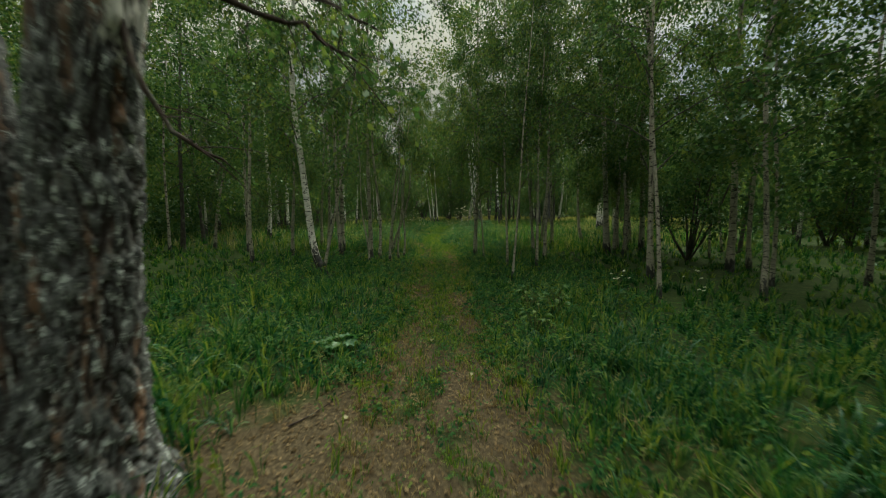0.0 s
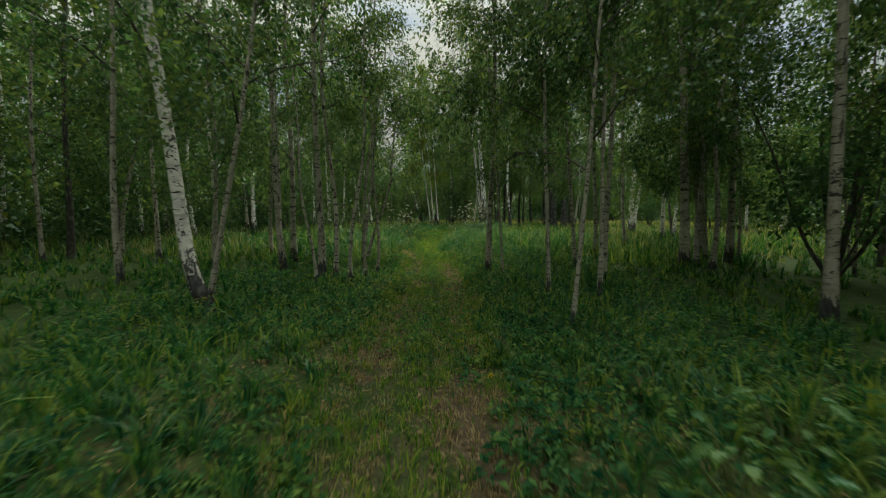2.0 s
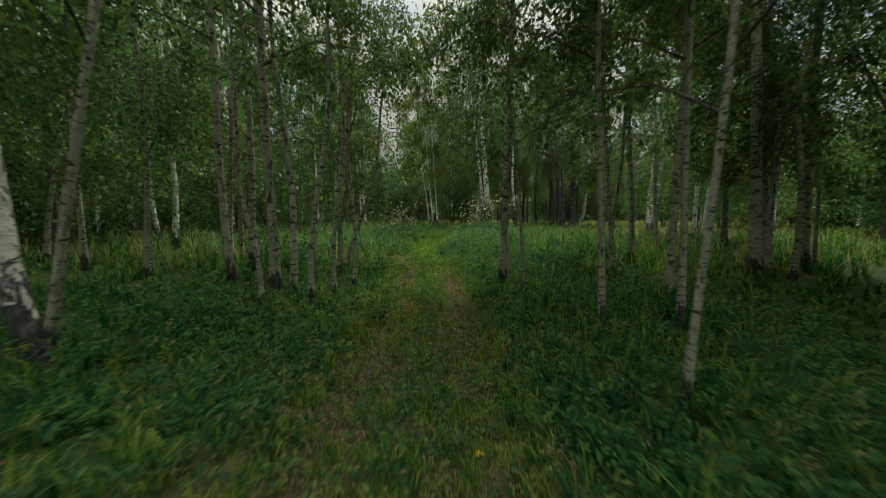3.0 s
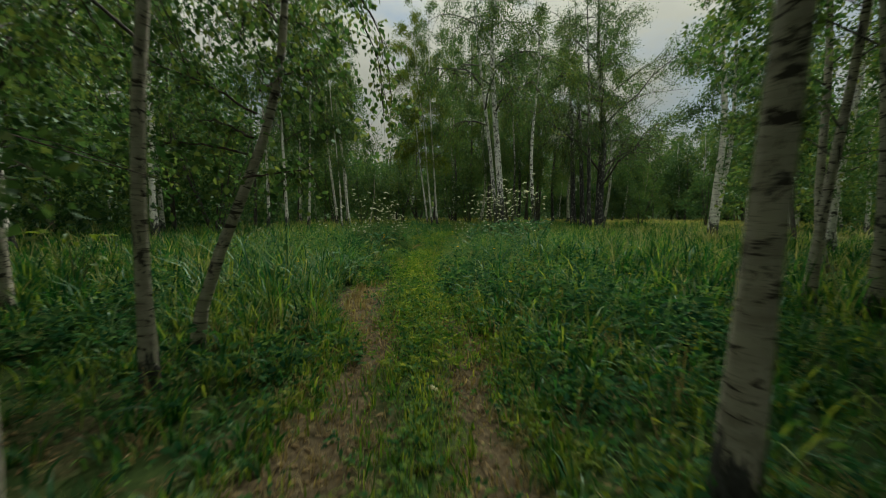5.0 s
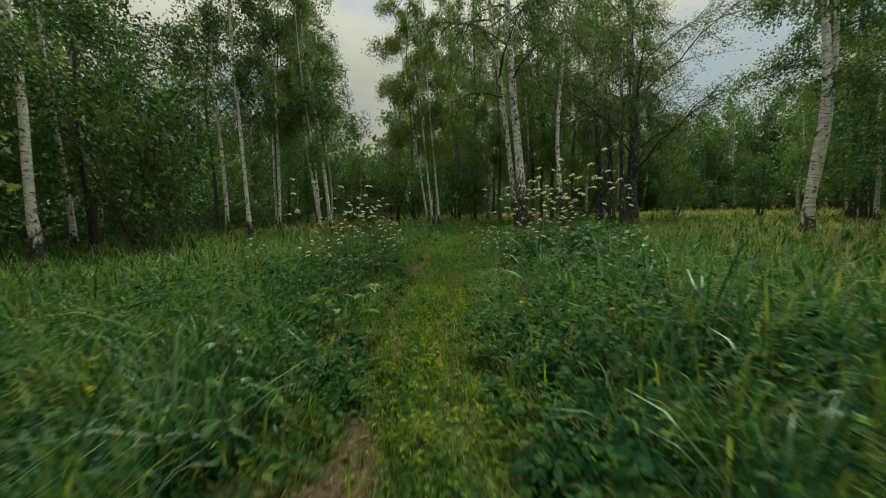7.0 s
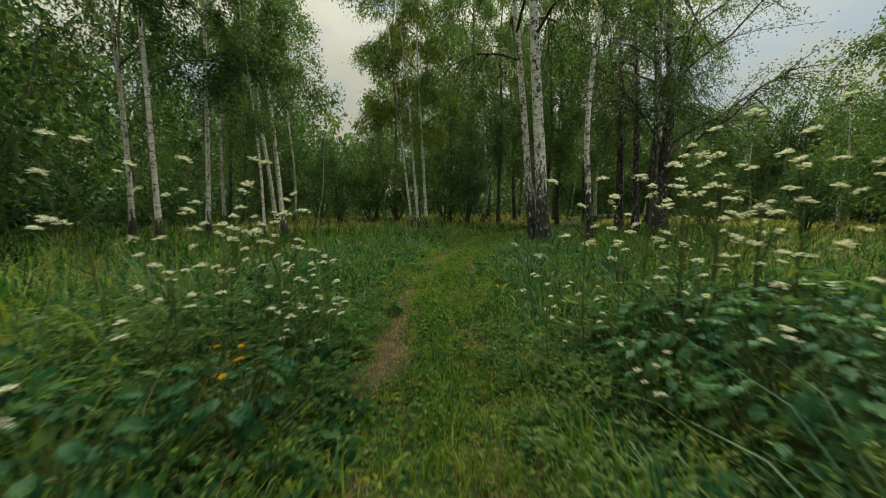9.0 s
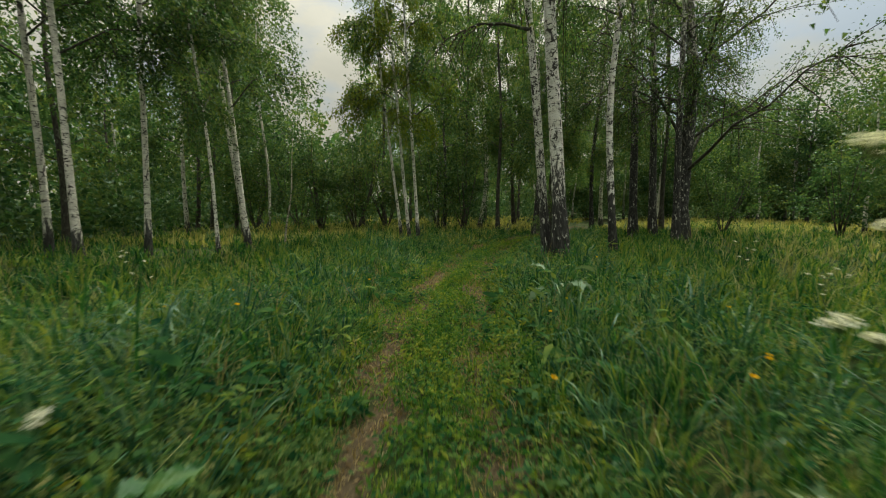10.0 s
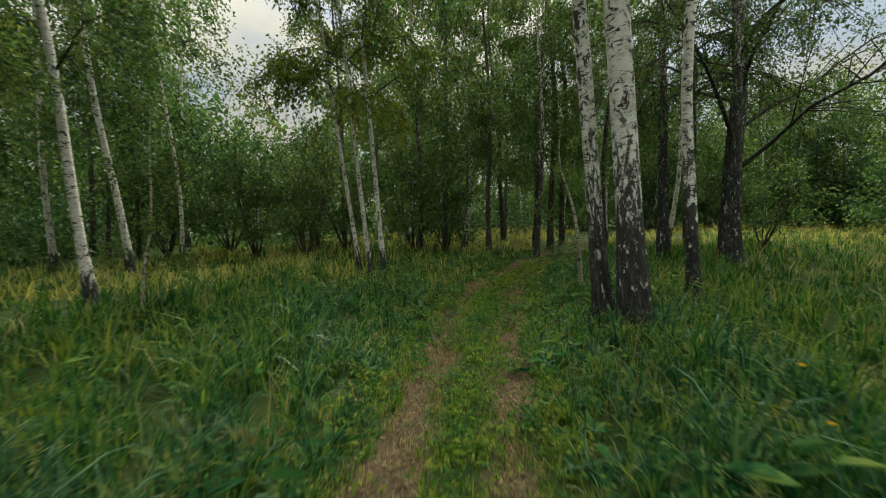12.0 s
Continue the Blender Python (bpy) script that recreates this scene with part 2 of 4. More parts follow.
def mesh_of(name, verts, faces, material, smooth=True):
    """A mesh from arrays: faces all with the same number of corners."""
    verts, faces = np.asarray(verts, np.float32), np.asarray(faces, np.int32)
    k, me = faces.shape[1], bpy.data.meshes.new(name)
    me.vertices.add(len(verts))
    me.vertices.foreach_set("co", verts.ravel())
    me.loops.add(faces.size)
    me.loops.foreach_set("vertex_index", faces.ravel())
    me.polygons.add(len(faces))
    me.polygons.foreach_set("loop_start", np.arange(0, faces.size, k, dtype=np.int32))
    me.polygons.foreach_set("loop_total", np.full(len(faces), k, np.int32))
    me.update(calc_edges=True)
    if smooth:
        me.polygons.foreach_set("use_smooth", np.ones(len(faces), bool))
    me.materials.append(material)
    return me


def join(pieces):
    """Arrays of several pieces as one."""
    vs, fs, at = [], [], 0
    for v, f in pieces:
        vs.append(v)
        fs.append(np.asarray(f) + at)
        at += len(v)
    return np.concatenate(vs), np.concatenate(fs)


def tube(points, radii, sides, lump=0.0, r=None):
    """A closed tapering tube along points, as quads."""
    p = np.asarray(points, float)
    n = len(p)
    tang = np.gradient(p, axis=0)
    tang /= np.linalg.norm(tang, axis=1, keepdims=True) + 1e-9
    ref = np.where(np.abs(tang[:, 2:3]) > 0.9, [[1.0, 0, 0]], [[0, 0, 1.0]])
    u = np.cross(tang, ref)
    u /= np.linalg.norm(u, axis=1, keepdims=True)
    w = np.cross(tang, u)
    ang = np.linspace(0, 2 * np.pi, sides, endpoint=False)
    rad = np.asarray(radii, float)[:, None] * np.ones((1, sides))
    if lump:
        rad = rad * (1 + lump * (r or rng).standard_normal((n, sides)))
    v = p[:, None] + rad[..., None] * (np.cos(ang)[None, :, None] * u[:, None] + np.sin(ang)[None, :, None] * w[:, None])
    i, j = np.meshgrid(np.arange(n - 1), np.arange(sides), indexing="ij")
    a, b = i * sides + j, i * sides + (j + 1) % sides
    f = np.stack([a, b, b + sides, a + sides], -1).reshape(-1, 4)
    return v.reshape(-1, 3), f


def unit(v):
    return v / (np.linalg.norm(v, axis=-1, keepdims=True) + 1e-9)


def leaves(at, along, size, r, width=0.62, cup=0.14, level=0.0):
    """One folded four-cornered leaf at each place, its tip along the given way."""
    n = len(at)
    along = unit(along)
    side = unit(np.cross(along, r.standard_normal((n, 3)) + [0, 0, level]))
    up = np.cross(side, along)
    size = np.asarray(size).reshape(-1, 1) * np.ones((n, 1))
    mid = at + along * size * 0.45 + up * size * cup
    v = np.stack([at, mid + side * size * width / 2, at + along * size, mid - side * size * width / 2], 1)
    return v.reshape(-1, 3), np.arange(4 * n).reshape(-1, 4)


def chips(at, along, size, r, width=0.75, cup=0.0):
    """Three-cornered leaves for crowns that stay far off."""
    n = len(at)
    along = unit(along)
    side = unit(np.cross(along, r.standard_normal((n, 3))))
    size = np.asarray(size).reshape(-1, 1) * np.ones((n, 1))
    v = np.stack([at + side * size * width / 2, at + along * size, at - side * size * width / 2], 1)
    return v.reshape(-1, 3), np.arange(3 * n).reshape(-1, 3)


def blades(x, y, z, length, width, lean, az, r, fine=True):
    """Arching grass blades that rise, bend over and end in a point, as triangles."""
    n = len(x)
    out = np.stack([np.cos(az), np.sin(az), np.zeros(n)], 1)
    twist = az + r.uniform(0.9, 2.2, n)
    side = np.stack([np.cos(twist), np.sin(twist), r.normal(0, 0.15, n)], 1) * (width / 2)[:, None]
    base = np.stack([x, y, z], 1)
    l, t = length[:, None], lean[:, None]
    at = lambda s: base + out * l * t * (0.22 * s + 0.62 * s**2.4) + np.array([0, 0, 1.0]) * l * (s - 0.50 * t * s**2.6)
    if fine:
        a, b, tip = at(0.42), at(0.76), at(1.0)
        v = np.stack([base - side * 0.7, base + side * 0.7, a - side, a + side, b - side * 0.72, b + side * 0.72, tip], 1).reshape(-1, 3)
        k = 7 * np.arange(n)[:, None]
        f = np.concatenate([k + [0, 1, 3], k + [0, 3, 2], k + [2, 3, 5], k + [2, 5, 4], k + [4, 5, 6]], 1).reshape(-1, 3)
    else:
        a, tip = at(0.55), at(1.0)
        v = np.stack([base - side, base + side, a - side * 0.85, a + side * 0.85, tip], 1).reshape(-1, 3)
        k = 5 * np.arange(n)[:, None]
        f = np.concatenate([k + [0, 1, 3], k + [0, 3, 2], k + [2, 3, 4]], 1).reshape(-1, 3)
    return v, f


def ovals(at, along, size, r, width=0.66, cup=0.10, level=0.0):
    """Six-cornered pointed leaves for foliage near the eye."""
    n = len(at)
    along = unit(along)
    side = unit(np.cross(along, r.standard_normal((n, 3)) + [0, 0, level]))
    up = np.cross(side, along)
    size = np.asarray(size).reshape(-1, 1) * np.ones((n, 1))
    low, far = at + along * size * 0.28 + up * size * cup, at + along * size * 0.66 + up * size * cup
    a, b = side * size * width / 2, side * size * width / 2 * 0.72
    v = np.stack([at, low + a, far + b, at + along * size, far - b, low - a], 1)
    return v.reshape(-1, 3), np.arange(6 * n).reshape(-1, 6)


def part(name, me, parent, label=""):
    ob = new(name, me)
    ob.parent = parent
    return tagged(ob, label)


# ---- the path's line and the ground ----
PATH_Y = (-30, 0, 2.7, 5.0, 7.4, 9.7, 12.9, 15.0, 17, 21.4, 23.4, 25.2, 26.6, 27.8, 29.5, 31.2, 33.0, 34.8, 39.4, 46, 60)
PATH_X = (1.3, 0.90, 0.80, 0.68, 0.60, 0.55, 0.33, 0.02, -0.12, -0.09, 0.03, 0.28, 0.58, 0.90, 1.42, 2.25, 3.40, 4.60, 7.6, 12.0, 20)


def path_x(y):
    return np.interp(y, PATH_Y, PATH_X)


def fold(v, seed):
    """Smooth waves that stand in for noise on arrays, about -1 to 1."""
    x, y = v
    s = seed * 1.7
    return (np.sin(x * 1.3 + 2.1 * np.sin(y * 0.7 + s) + s) + np.sin(y * 1.1 + 1.7 * np.sin(x * 0.9 - s) + 2 * s) + np.sin(x * 2.9 + y * 2.3 + 3 * s) * 0.6) / 2.6


def wear_at(x, y):
    """How bare the ground is: the two ruts, and the earth round the old birch."""
    d = x - path_x(y)
    slope = np.interp(y, (0, 26, 28, 36), (1.0, 1.0, 0.86, 0.80))
    stray = 0.05 * np.sin(y * 2.3) + 0.04 * np.sin(y * 5.1 + 1.0)
    rut = np.exp(-(((np.abs(d + stray) * slope - 0.38) / (np.interp(y, (23, 25), (0.15, 0.19)) + 0.05 * np.sin(y * 3.7 + 4 * np.sign(d)))) ** 2))
    one = np.interp(y, (-5, 1, 5, 9, 11.5, 12.5, 15.4, 16.0, 17.0, 20, 20.4, 23, 24.5, 26, 30, 45), (0.3, 0.3, 0.22, 0.22, 0.4, 0.85, 0.95, 0.45, 0.30, 0.7, 1.0, 1.0, 1.0, 1.05, 1.05, 0.9))
    two = np.interp(y, (-5, 1, 5, 9, 11, 12, 13.8, 14.2, 20.2, 20.8, 22, 23.5, 25, 30, 45), (0.3, 0.3, 0.3, 0.25, 0.7, 0.85, 0.8, 0.10, 0.25, 0.5, 0.52, 0.50, 0.66, 0.85, 0.85))
    patchy = np.where(d < 0, one, two)
    near = np.exp(-((d / np.interp(y, (3, 6), (1.05, 0.85))) ** 4)) * np.interp(y, (-5, 3, 4.5, 7, 11, 14), (0.72, 0.70, 0.34, 0.16, 0.22, 0.06))
    rooty = 0.80 * np.exp(-(((x + 0.6) / 1.3) ** 2 + ((y - 1.75) / 0.9) ** 2))
    shade = 0.36 * np.exp(-(((x + 1.2) / 1.5) ** 2 + ((y - 11.5) / 1.4) ** 2))
    floor = 0.20 * np.exp(-((d / 2.6) ** 4)) * np.interp(y, (4.5, 6, 9.5, 11), (0, 1, 1, 0)) * np.clip(0.8 + 0.7 * fold((x * 1.7, y * 1.5), 5), 0, 1.3)
    bald = 1.1 * np.exp(-((((x + 0.38 + 0.2 * (y - 13.8)) / 0.24) ** 2 + ((y - 14.5) / 0.95) ** 2) ** 2))
    mottled = np.clip(0.9 + 0.55 * fold((x * 2.3, y * 1.3), 6) + 0.45 * fold((x * 7.0, y * 5.0), 8), np.interp(y, (11, 12), (0.15, 0.6)), 1.35)
    return np.clip((rut * patchy + near) * mottled + rooty + shade + bald + floor, 0, np.interp(y, (3, 6, 8, 12), (0.88, 0.80, 0.80, 0.97)))


def ground_z(x, y):
    d = x - path_x(y)
    rut = np.exp(-(((np.abs(d) - 0.38) / 0.17) ** 2))
    return 0.025 * fold((x * 1.6, y * 1.6), 1) - 0.035 * rut + 0.03 * np.exp(-((d / 0.2) ** 2)) + 0.06 * fold((x * 0.3, y * 0.3), 4) * np.clip((np.abs(d) - 1.0) / 3, 0, 1)


gx = np.concatenate([-np.geomspace(500, 4.1, 34), np.arange(-4, -1.6, 0.25), np.arange(-1.6, 2.2, 0.08), np.arange(2.2, 8, 0.3), np.geomspace(8.2, 500, 34)])
gy = np.concatenate([-np.geomspace(450, 2.2, 18), np.arange(-2, 34, 0.19), np.arange(34, 48, 0.5), np.geomspace(48.6, 600, 20)])
X, Y = np.meshgrid(gx, gy)
gv = np.stack([X.ravel(), Y.ravel(), ground_z(X.ravel(), Y.ravel())], 1)
ii, jj = np.meshgrid(np.arange(len(gy) - 1), np.arange(len(gx) - 1), indexing="ij")
g0 = ii * len(gx) + jj
gf = np.stack([g0, g0 + 1, g0 + 1 + len(gx), g0 + len(gx)], -1).reshape(-1, 4)
ground_mesh = mesh_of("ground", gv, gf, M_GROUND)
wear_attr = ground_mesh.attributes.new("wear", "FLOAT", "POINT")
wear_attr.data.foreach_set("value", wear_at(gv[:, 0], gv[:, 1]).astype(np.float32))
ground = tagged(new("ground", ground_mesh), "mossy forest soil with a worn two-rut earth path", "ground", kind="structure")


# ---- trees ----
class TreeKind:
    """The shared meshes of one kind of tree, in metres, standing upright at the origin."""

    def __init__(self, seed, height, girth, foot, limbs, reach, leaf, count, bark, foliage, rise=0.75, droop=0.35, top=0.35, twigs=7, spread=0.10,
                 single=True, stems=1, bare=0.0, wobble=0.012, low=1.0, fine=True, shape_leaves=leaves, crook=0.0):
        r = np.random.default_rng(seed)
        self.height, self.girth = height, girth
        self.trunks, self.limbs, twig_bits, place, ways = [], [], [], [], []
        for s in range(stems):
            hs = height * (1 if stems == 1 else r.uniform(0.7, 1.05))
            z = np.linspace(0, 1, 15 if stems == 1 else 9) ** (1.6 if crook else 0.9)
            a0 = r.uniform(0, 6.28)
            out = 0 if stems == 1 else r.uniform(0.12, 0.42)
            ph = r.uniform(0, 6.28, 4)
            line = np.stack([wobble * hs * (np.sin(5 * z + ph[0]) - np.sin(ph[0]) + 0.5 * np.sin(11 * z + ph[1])) + out * hs * z**0.8 * math.cos(a0 + s * 2.4),
                             wobble * hs * (np.sin(4.3 * z + ph[2]) - np.sin(ph[2]) + 0.5 * np.sin(10 * z + ph[3])) + out * hs * z**0.8 * math.sin(a0 + s * 2.4),
                             z * hs - (0.12 if stems == 1 else 0.05)], 1)
            line[:, 0] += crook * np.exp(-np.clip(z * hs, 0, None) / 0.55)
            rad = girth / 2 * ((1 - z) ** 0.8 * 0.93 + 0.07) * (1 + 0.45 * np.exp(-z * hs / 0.22)) * (1 if stems == 1 else r.uniform(0.6, 1.1))
            self.trunks.append(mesh_of("trunk", *tube(line, rad, (12 if fine else 7) if stems == 1 else 7, 0.03, r), bark))
            at = lambda h, line=line: np.array([np.interp(h, line[:, 2], line[:, k]) for k in range(3)])
            for i in range(limbs if stems == 1 else max(2, limbs // stems)):
                q = (i + r.uniform(0, 0.9)) / (limbs if stems == 1 else max(2, limbs // stems))
                h = hs * (foot + (0.97 - foot) * q**low)
                az = 2.4 * i + a0 + r.uniform(-0.5, 0.5)
                shape = (1 - top) * (1 - q) ** 0.7 + top * (1 - q**3) + 0.12
                length = reach * shape * r.uniform(0.7, 1.2)
                u = np.linspace(0, 1, 6)[:, None]
                flat = np.array([math.cos(az), math.sin(az), 0])
                lift = rise * r.uniform(0.7, 1.2)
                pts = at(h) + flat * u * length * (1 - 0.15 * lift) + np.array([0, 0, 1.0]) * length * (lift * u - droop * u**2.2) + r.normal(0, 0.035 * length, (6, 3)) * u
                base = max(0.004, girth * 0.125 * (1 - 0.75 * q)) * (0.7 if stems > 1 else 1)
                self.limbs.append(tube(pts if fine else pts[::2], base * np.linspace(1, 0.18, 6)[:: 1 if fine else 2], 5 if fine else 3))
                if r.random() < bare:
                    few = 2
                else:
                    few = twigs
                for _ in range(few):
                    b = r.uniform(0.25, 1.0)
                    p0 = np.array([np.interp(b, u[:, 0], pts[:, k]) for k in range(3)])
                    d = unit(flat + r.normal(0, 0.75, 3) + np.array([0, 0, 0.15 - 1.3 * droop]))
                    tl = length * r.uniform(0.22, 0.55) * (1.15 - 0.5 * b)
                    v = np.linspace(0, 1, 4)[:, None]
                    tw = p0 + d * v * tl + np.array([0, 0, -1.0]) * droop * 0.9 * tl * v**2
                    twig_bits.append(tube(tw[[0, 1, 3]], base * 0.30 * np.array([1, 0.7, 0.2]) + 0.001, 3))
                    place.append(tw)
                    ways.append(d)
        tw = np.array(place)
        span = np.linalg.norm(tw[:, 3] - tw[:, 0], axis=1)
        k = r.choice(len(tw), count, p=span / span.sum())
        t = r.random(count) ** 0.75 * 3
        lo = np.minimum(t.astype(int), 2)
        at = tw[k, lo] * (1 - (t - lo))[:, None] + tw[k, lo + 1] * (t - lo)[:, None]
        at = at + r.normal(0, spread, (count, 3)) * [1, 1, 1.2]
        go = np.array(ways)[k] * 0.6 + r.normal(0, 0.7, (count, 3)) + [0, 0, -0.7]
        at[:, 2] = np.maximum(at[:, 2], 0.12)
        self.crown = mesh_of("crown", *shape_leaves(at, go, leaf * r.uniform(0.65, 1.25, count), r), foliage, False)
        self.twigs = mesh_of("twig_spray", *join(twig_bits), M_TWIG) if fine else None
        if single:
            self.limbs = [mesh_of("limb", *l, bark if stems > 1 else M_STEM) for l in self.limbs]
        else:
            self.limbs = [mesh_of("branchwork", *join(self.limbs), M_STEM)]
        self.single = single


def tree(kind, name, x, y, height=None, girth=None, lean=0.0, tilt=0.0, turn=None, label="", category="tree", group="", crown_mesh=None):
    """A tree at its foot. lean: degrees to +x; tilt: degrees to +y; girth: the trunk's thickness at the foot."""
    s = (height or kind.height) / kind.height
    e = tagged(new(name), label, category, group)
    e.empty_display_size = 0.2
    spin = rng.uniform(0, 360) if turn is None else turn
    e.matrix_world = Matrix.Translation((x, y, float(ground_z(x, y)))) @ pose(0, 0, 0, -tilt, lean, 0) @ pose(0, 0, 0, 0, 0, spin) @ Matrix.Scale(s, 4)
    for me in kind.trunks:
        ob = part("trunk" if len(kind.trunks) == 1 else "stem", me, e)
        if girth and len(kind.trunks) == 1:
            k = girth / (kind.girth * s)
            ob.scale = (k, k, 1)
    for me in kind.limbs:
        ob = part("limb" if kind.single else "branchwork", me, e)
        if not kind.single:
            tagged(ob, kind="stuff")
    if kind.twigs:
        tagged(part("twig_spray", kind.twigs, e), kind="stuff")
    tagged(part("crown", crown_mesh or kind.crown, e), kind="stuff")
    return e


K_YOUNG = [TreeKind(10 + i, 7.5, 0.11, 0.25, 15, 1.55, 0.062, 5200, M_SAPLING, M_LEAF if i < 3 else M_LEAF_YELLOW, 0.8, 0.40, 0.55, 14, 0.085) for i in range(4)]
K_LOW = TreeKind(14, 8.0, 0.10, 0.10, 18, 2.1, 0.050, 11000, M_SAPLING, M_LEAF, 0.6, 0.45, 0.5, 16, 0.085)
K_FULL = TreeKind(17, 9.0, 0.11, 0.30, 18, 1.8, 0.062, 11500, M_SAPLING, M_LEAF, 0.8, 0.45, 0.55, 15, 0.085, wobble=0.006, shape_leaves=chips)
K_THIN = [TreeKind(15 + i, 8.5, 0.11, 0.18, 14, 1.6, 0.070, 6600, M_SAPLING, M_LEAF, 0.8, 0.40, 0.55, 14, 0.10, single=False, fine=False, shape_leaves=chips) for i in range(2)]
K_SLIM = [TreeKind(26 + i, 6.5, 0.06, 0.44, 9, 0.9, 0.055, 2000, M_SAPLING, M_LEAF, 0.8, 0.3, 0.5, 8, 0.08) for i in range(2)]
K_SAP = [TreeKind(20 + i, 4.5, 0.06, 0.14, 9, 0.95, 0.065, 1500, M_SAPLING, M_LEAF, 0.7, 0.3, 0.5, 6, 0.09) for i in range(3)]
# the last kind has yellow leaf colour in place of light on its crown
K_BIRCH = [TreeKind(30 + i, 12.0, 0.16, 0.28, 18, 1.75, 0.068, 13500, M_BIRCH, M_LEAF if i < 3 else M_LEAF_YELLOW, 0.75, 0.62, 0.55, 18, 0.085, wobble=0.008, shape_leaves=chips) for i in range(4)]
K_HIGH = TreeKind(37, 12.0, 0.16, 0.42, 12, 1.7, 0.066, 7500, M_BIRCH_OLD, M_LEAF, 0.75, 0.6, 0.55, 15, 0.085, shape_leaves=chips)
K_CROOK = TreeKind(35, 10.0, 0.165, 0.24, 15, 2.0, 0.080, 9500, M_BIRCH, M_LEAF, 0.75, 0.5, 0.55, 16, 0.095, crook=0.42)
K_OLD = [TreeKind(40 + i, 14.0, 0.34, 0.32, 16, 3.2, 0.062, 16000, (M_BIRCH_OLD, M_BIRCH_OLD, M_BIRCH_DARK)[i], M_LEAF, 0.6, 0.6, 0.6, 22, 0.11, bare=0.12, wobble=0.004, shape_leaves=chips) for i in range(3)]
K_SPREAD = TreeKind(50, 13.0, 0.50, 0.15, 25, 5.2, 0.066, 26000, M_BIRCH_DARK, M_LEAF, 0.70, 0.16, 0.35, 22, 0.12, bare=0.10, shape_leaves=chips)
K_FILL = [TreeKind(60 + i, 13.0, 0.20, 0.14, 18, 2.7, 0.30, 1700, M_BIRCH if i < 4 else M_STEM, M_LEAF if i < 4 else M_LEAF_DARK, 0.6, 0.35, 0.6, 9, 0.30, single=False, fine=False, shape_leaves=chips) for i in range(5)]
K_EDGE = [TreeKind(80 + i, 12.0, 0.18, 0.15, 20, 2.5, 0.105, 6300, M_BIRCH if i < 2 else M_STEM, M_LEAF if i < 3 else M_LEAF_DARK, 0.6, 0.55, 0.6, 16, 0.13, single=False, fine=False, shape_leaves=chips) for i in range(4)]
K_TALL = [TreeKind(65 + i, 15.0, 0.22, 0.24, 19, 2.3, 0.095, 12000, (M_BIRCH, M_BIRCH_DARK, M_STEM)[i], M_LEAF, 0.55, 0.65, 0.6, 16, 0.12, single=False, fine=False, shape_leaves=chips) for i in range(3)]
K_WALL = [TreeKind(90 + i, 10.0, 0.18, 0.10, 18, 2.4, 0.17, 4300, (M_BIRCH, M_STEM, M_BIRCH)[i], (M_LEAF, M_LEAF_DARK, M_LEAF)[i], 0.6, 0.40, 0.6, 10, 0.25, single=False, fine=False, shape_leaves=chips) for i in range(3)]
K_SHRUB = [TreeKind(70 + i, 4.2, 0.07, 0.2, 28, 1.1, 0.10, 3600, M_STEM, (M_LEAF_DARK, M_LEAF)[i], 0.6, 0.2, 0.6, 7, 0.15, stems=7, single=False, shape_leaves=chips) for i in range(2)]

L_YOUNG = "slender young birch with brownish bark and light leaves"
L_BIRCH = "white-barked birch with black marks in the meadow grass"
L_OLD = "stout old birch with dark cracked foot and white bark"

# the thicket along the first stretch
tree(K_CROOK, "birch_tree", -2.39, 8.2, 10, 0.165, -1, 0, turn=0, label="crooked white birch with a dark curved foot")
for n, (x, y, d, lean, h) in enumerate((
        (-2.10, 8.32, 0.070, 12, 6.5), (-4.52, 9.85, 0.095, 1, 8.5), (-1.56, 10.6, 0.12, 1, 9), (-1.22, 10.5, 0.085, 3, 7.5), (-0.86, 10.15, 0.07, 3, 5.6),
        (1.58, 11.5, 0.115, -1, 8), (1.78, 11.0, 0.050, -5, 5), (2.26, 9.4, 0.062, -2, 6.5), (3.5, 12.2, 0.09, -3, 7.5), (3.46, 10.4, 0.095, 0, 7.5),
        (-1.47, 10.1, 0.055, 0, 4.5), (-2.53, 11.4, 0.12, -2, 9), (-0.66, 10.45, 0.055, 1, 5.4), (-0.62, 11.1, 0.060, 5, 5.6))):
    tree(K_SLIM[n % 2] if -1.5 < x < 0 else K_FULL if x > 2 or y == 11.5 else K_YOUNG[(0, 1, 2, 3, 1)[n % 5]], "young_birch", x, y, (1.25 if x > 0 or x < -1.5 else 0.95) * h, d, lean, rng.uniform(-3, 3), label=L_YOUNG, group="young birches along the path")
for n, (x, y, d, lean, h) in enumerate((
        (3.0, 9.4, 0.067, 0, 6.5), (6.0, 12.4, 0.19, -7, 10), (7.5, 13.3, 0.17, -4, 10), (5.46, 8.5, 0.135, -5, 9), (7.6, 9.1, 0.16, -5, 9),
        (4.56, 6.45, 0.075, -4.5, 6.5), (8.3, 9.3, 0.11, -2, 7), (-6.3, 12.8, 0.10, 2, 9), (-4.0, 13.8, 0.10, -1, 9))):
    tree(K_LOW if y == 13.8 else K_FULL if n in (0, 1, 3) else K_YOUNG[(n + 1) % 3], "young_birch", x, y, 1.25 * h, d, lean, rng.uniform(-3, 3), label=L_YOUNG, group="young birches along the path")
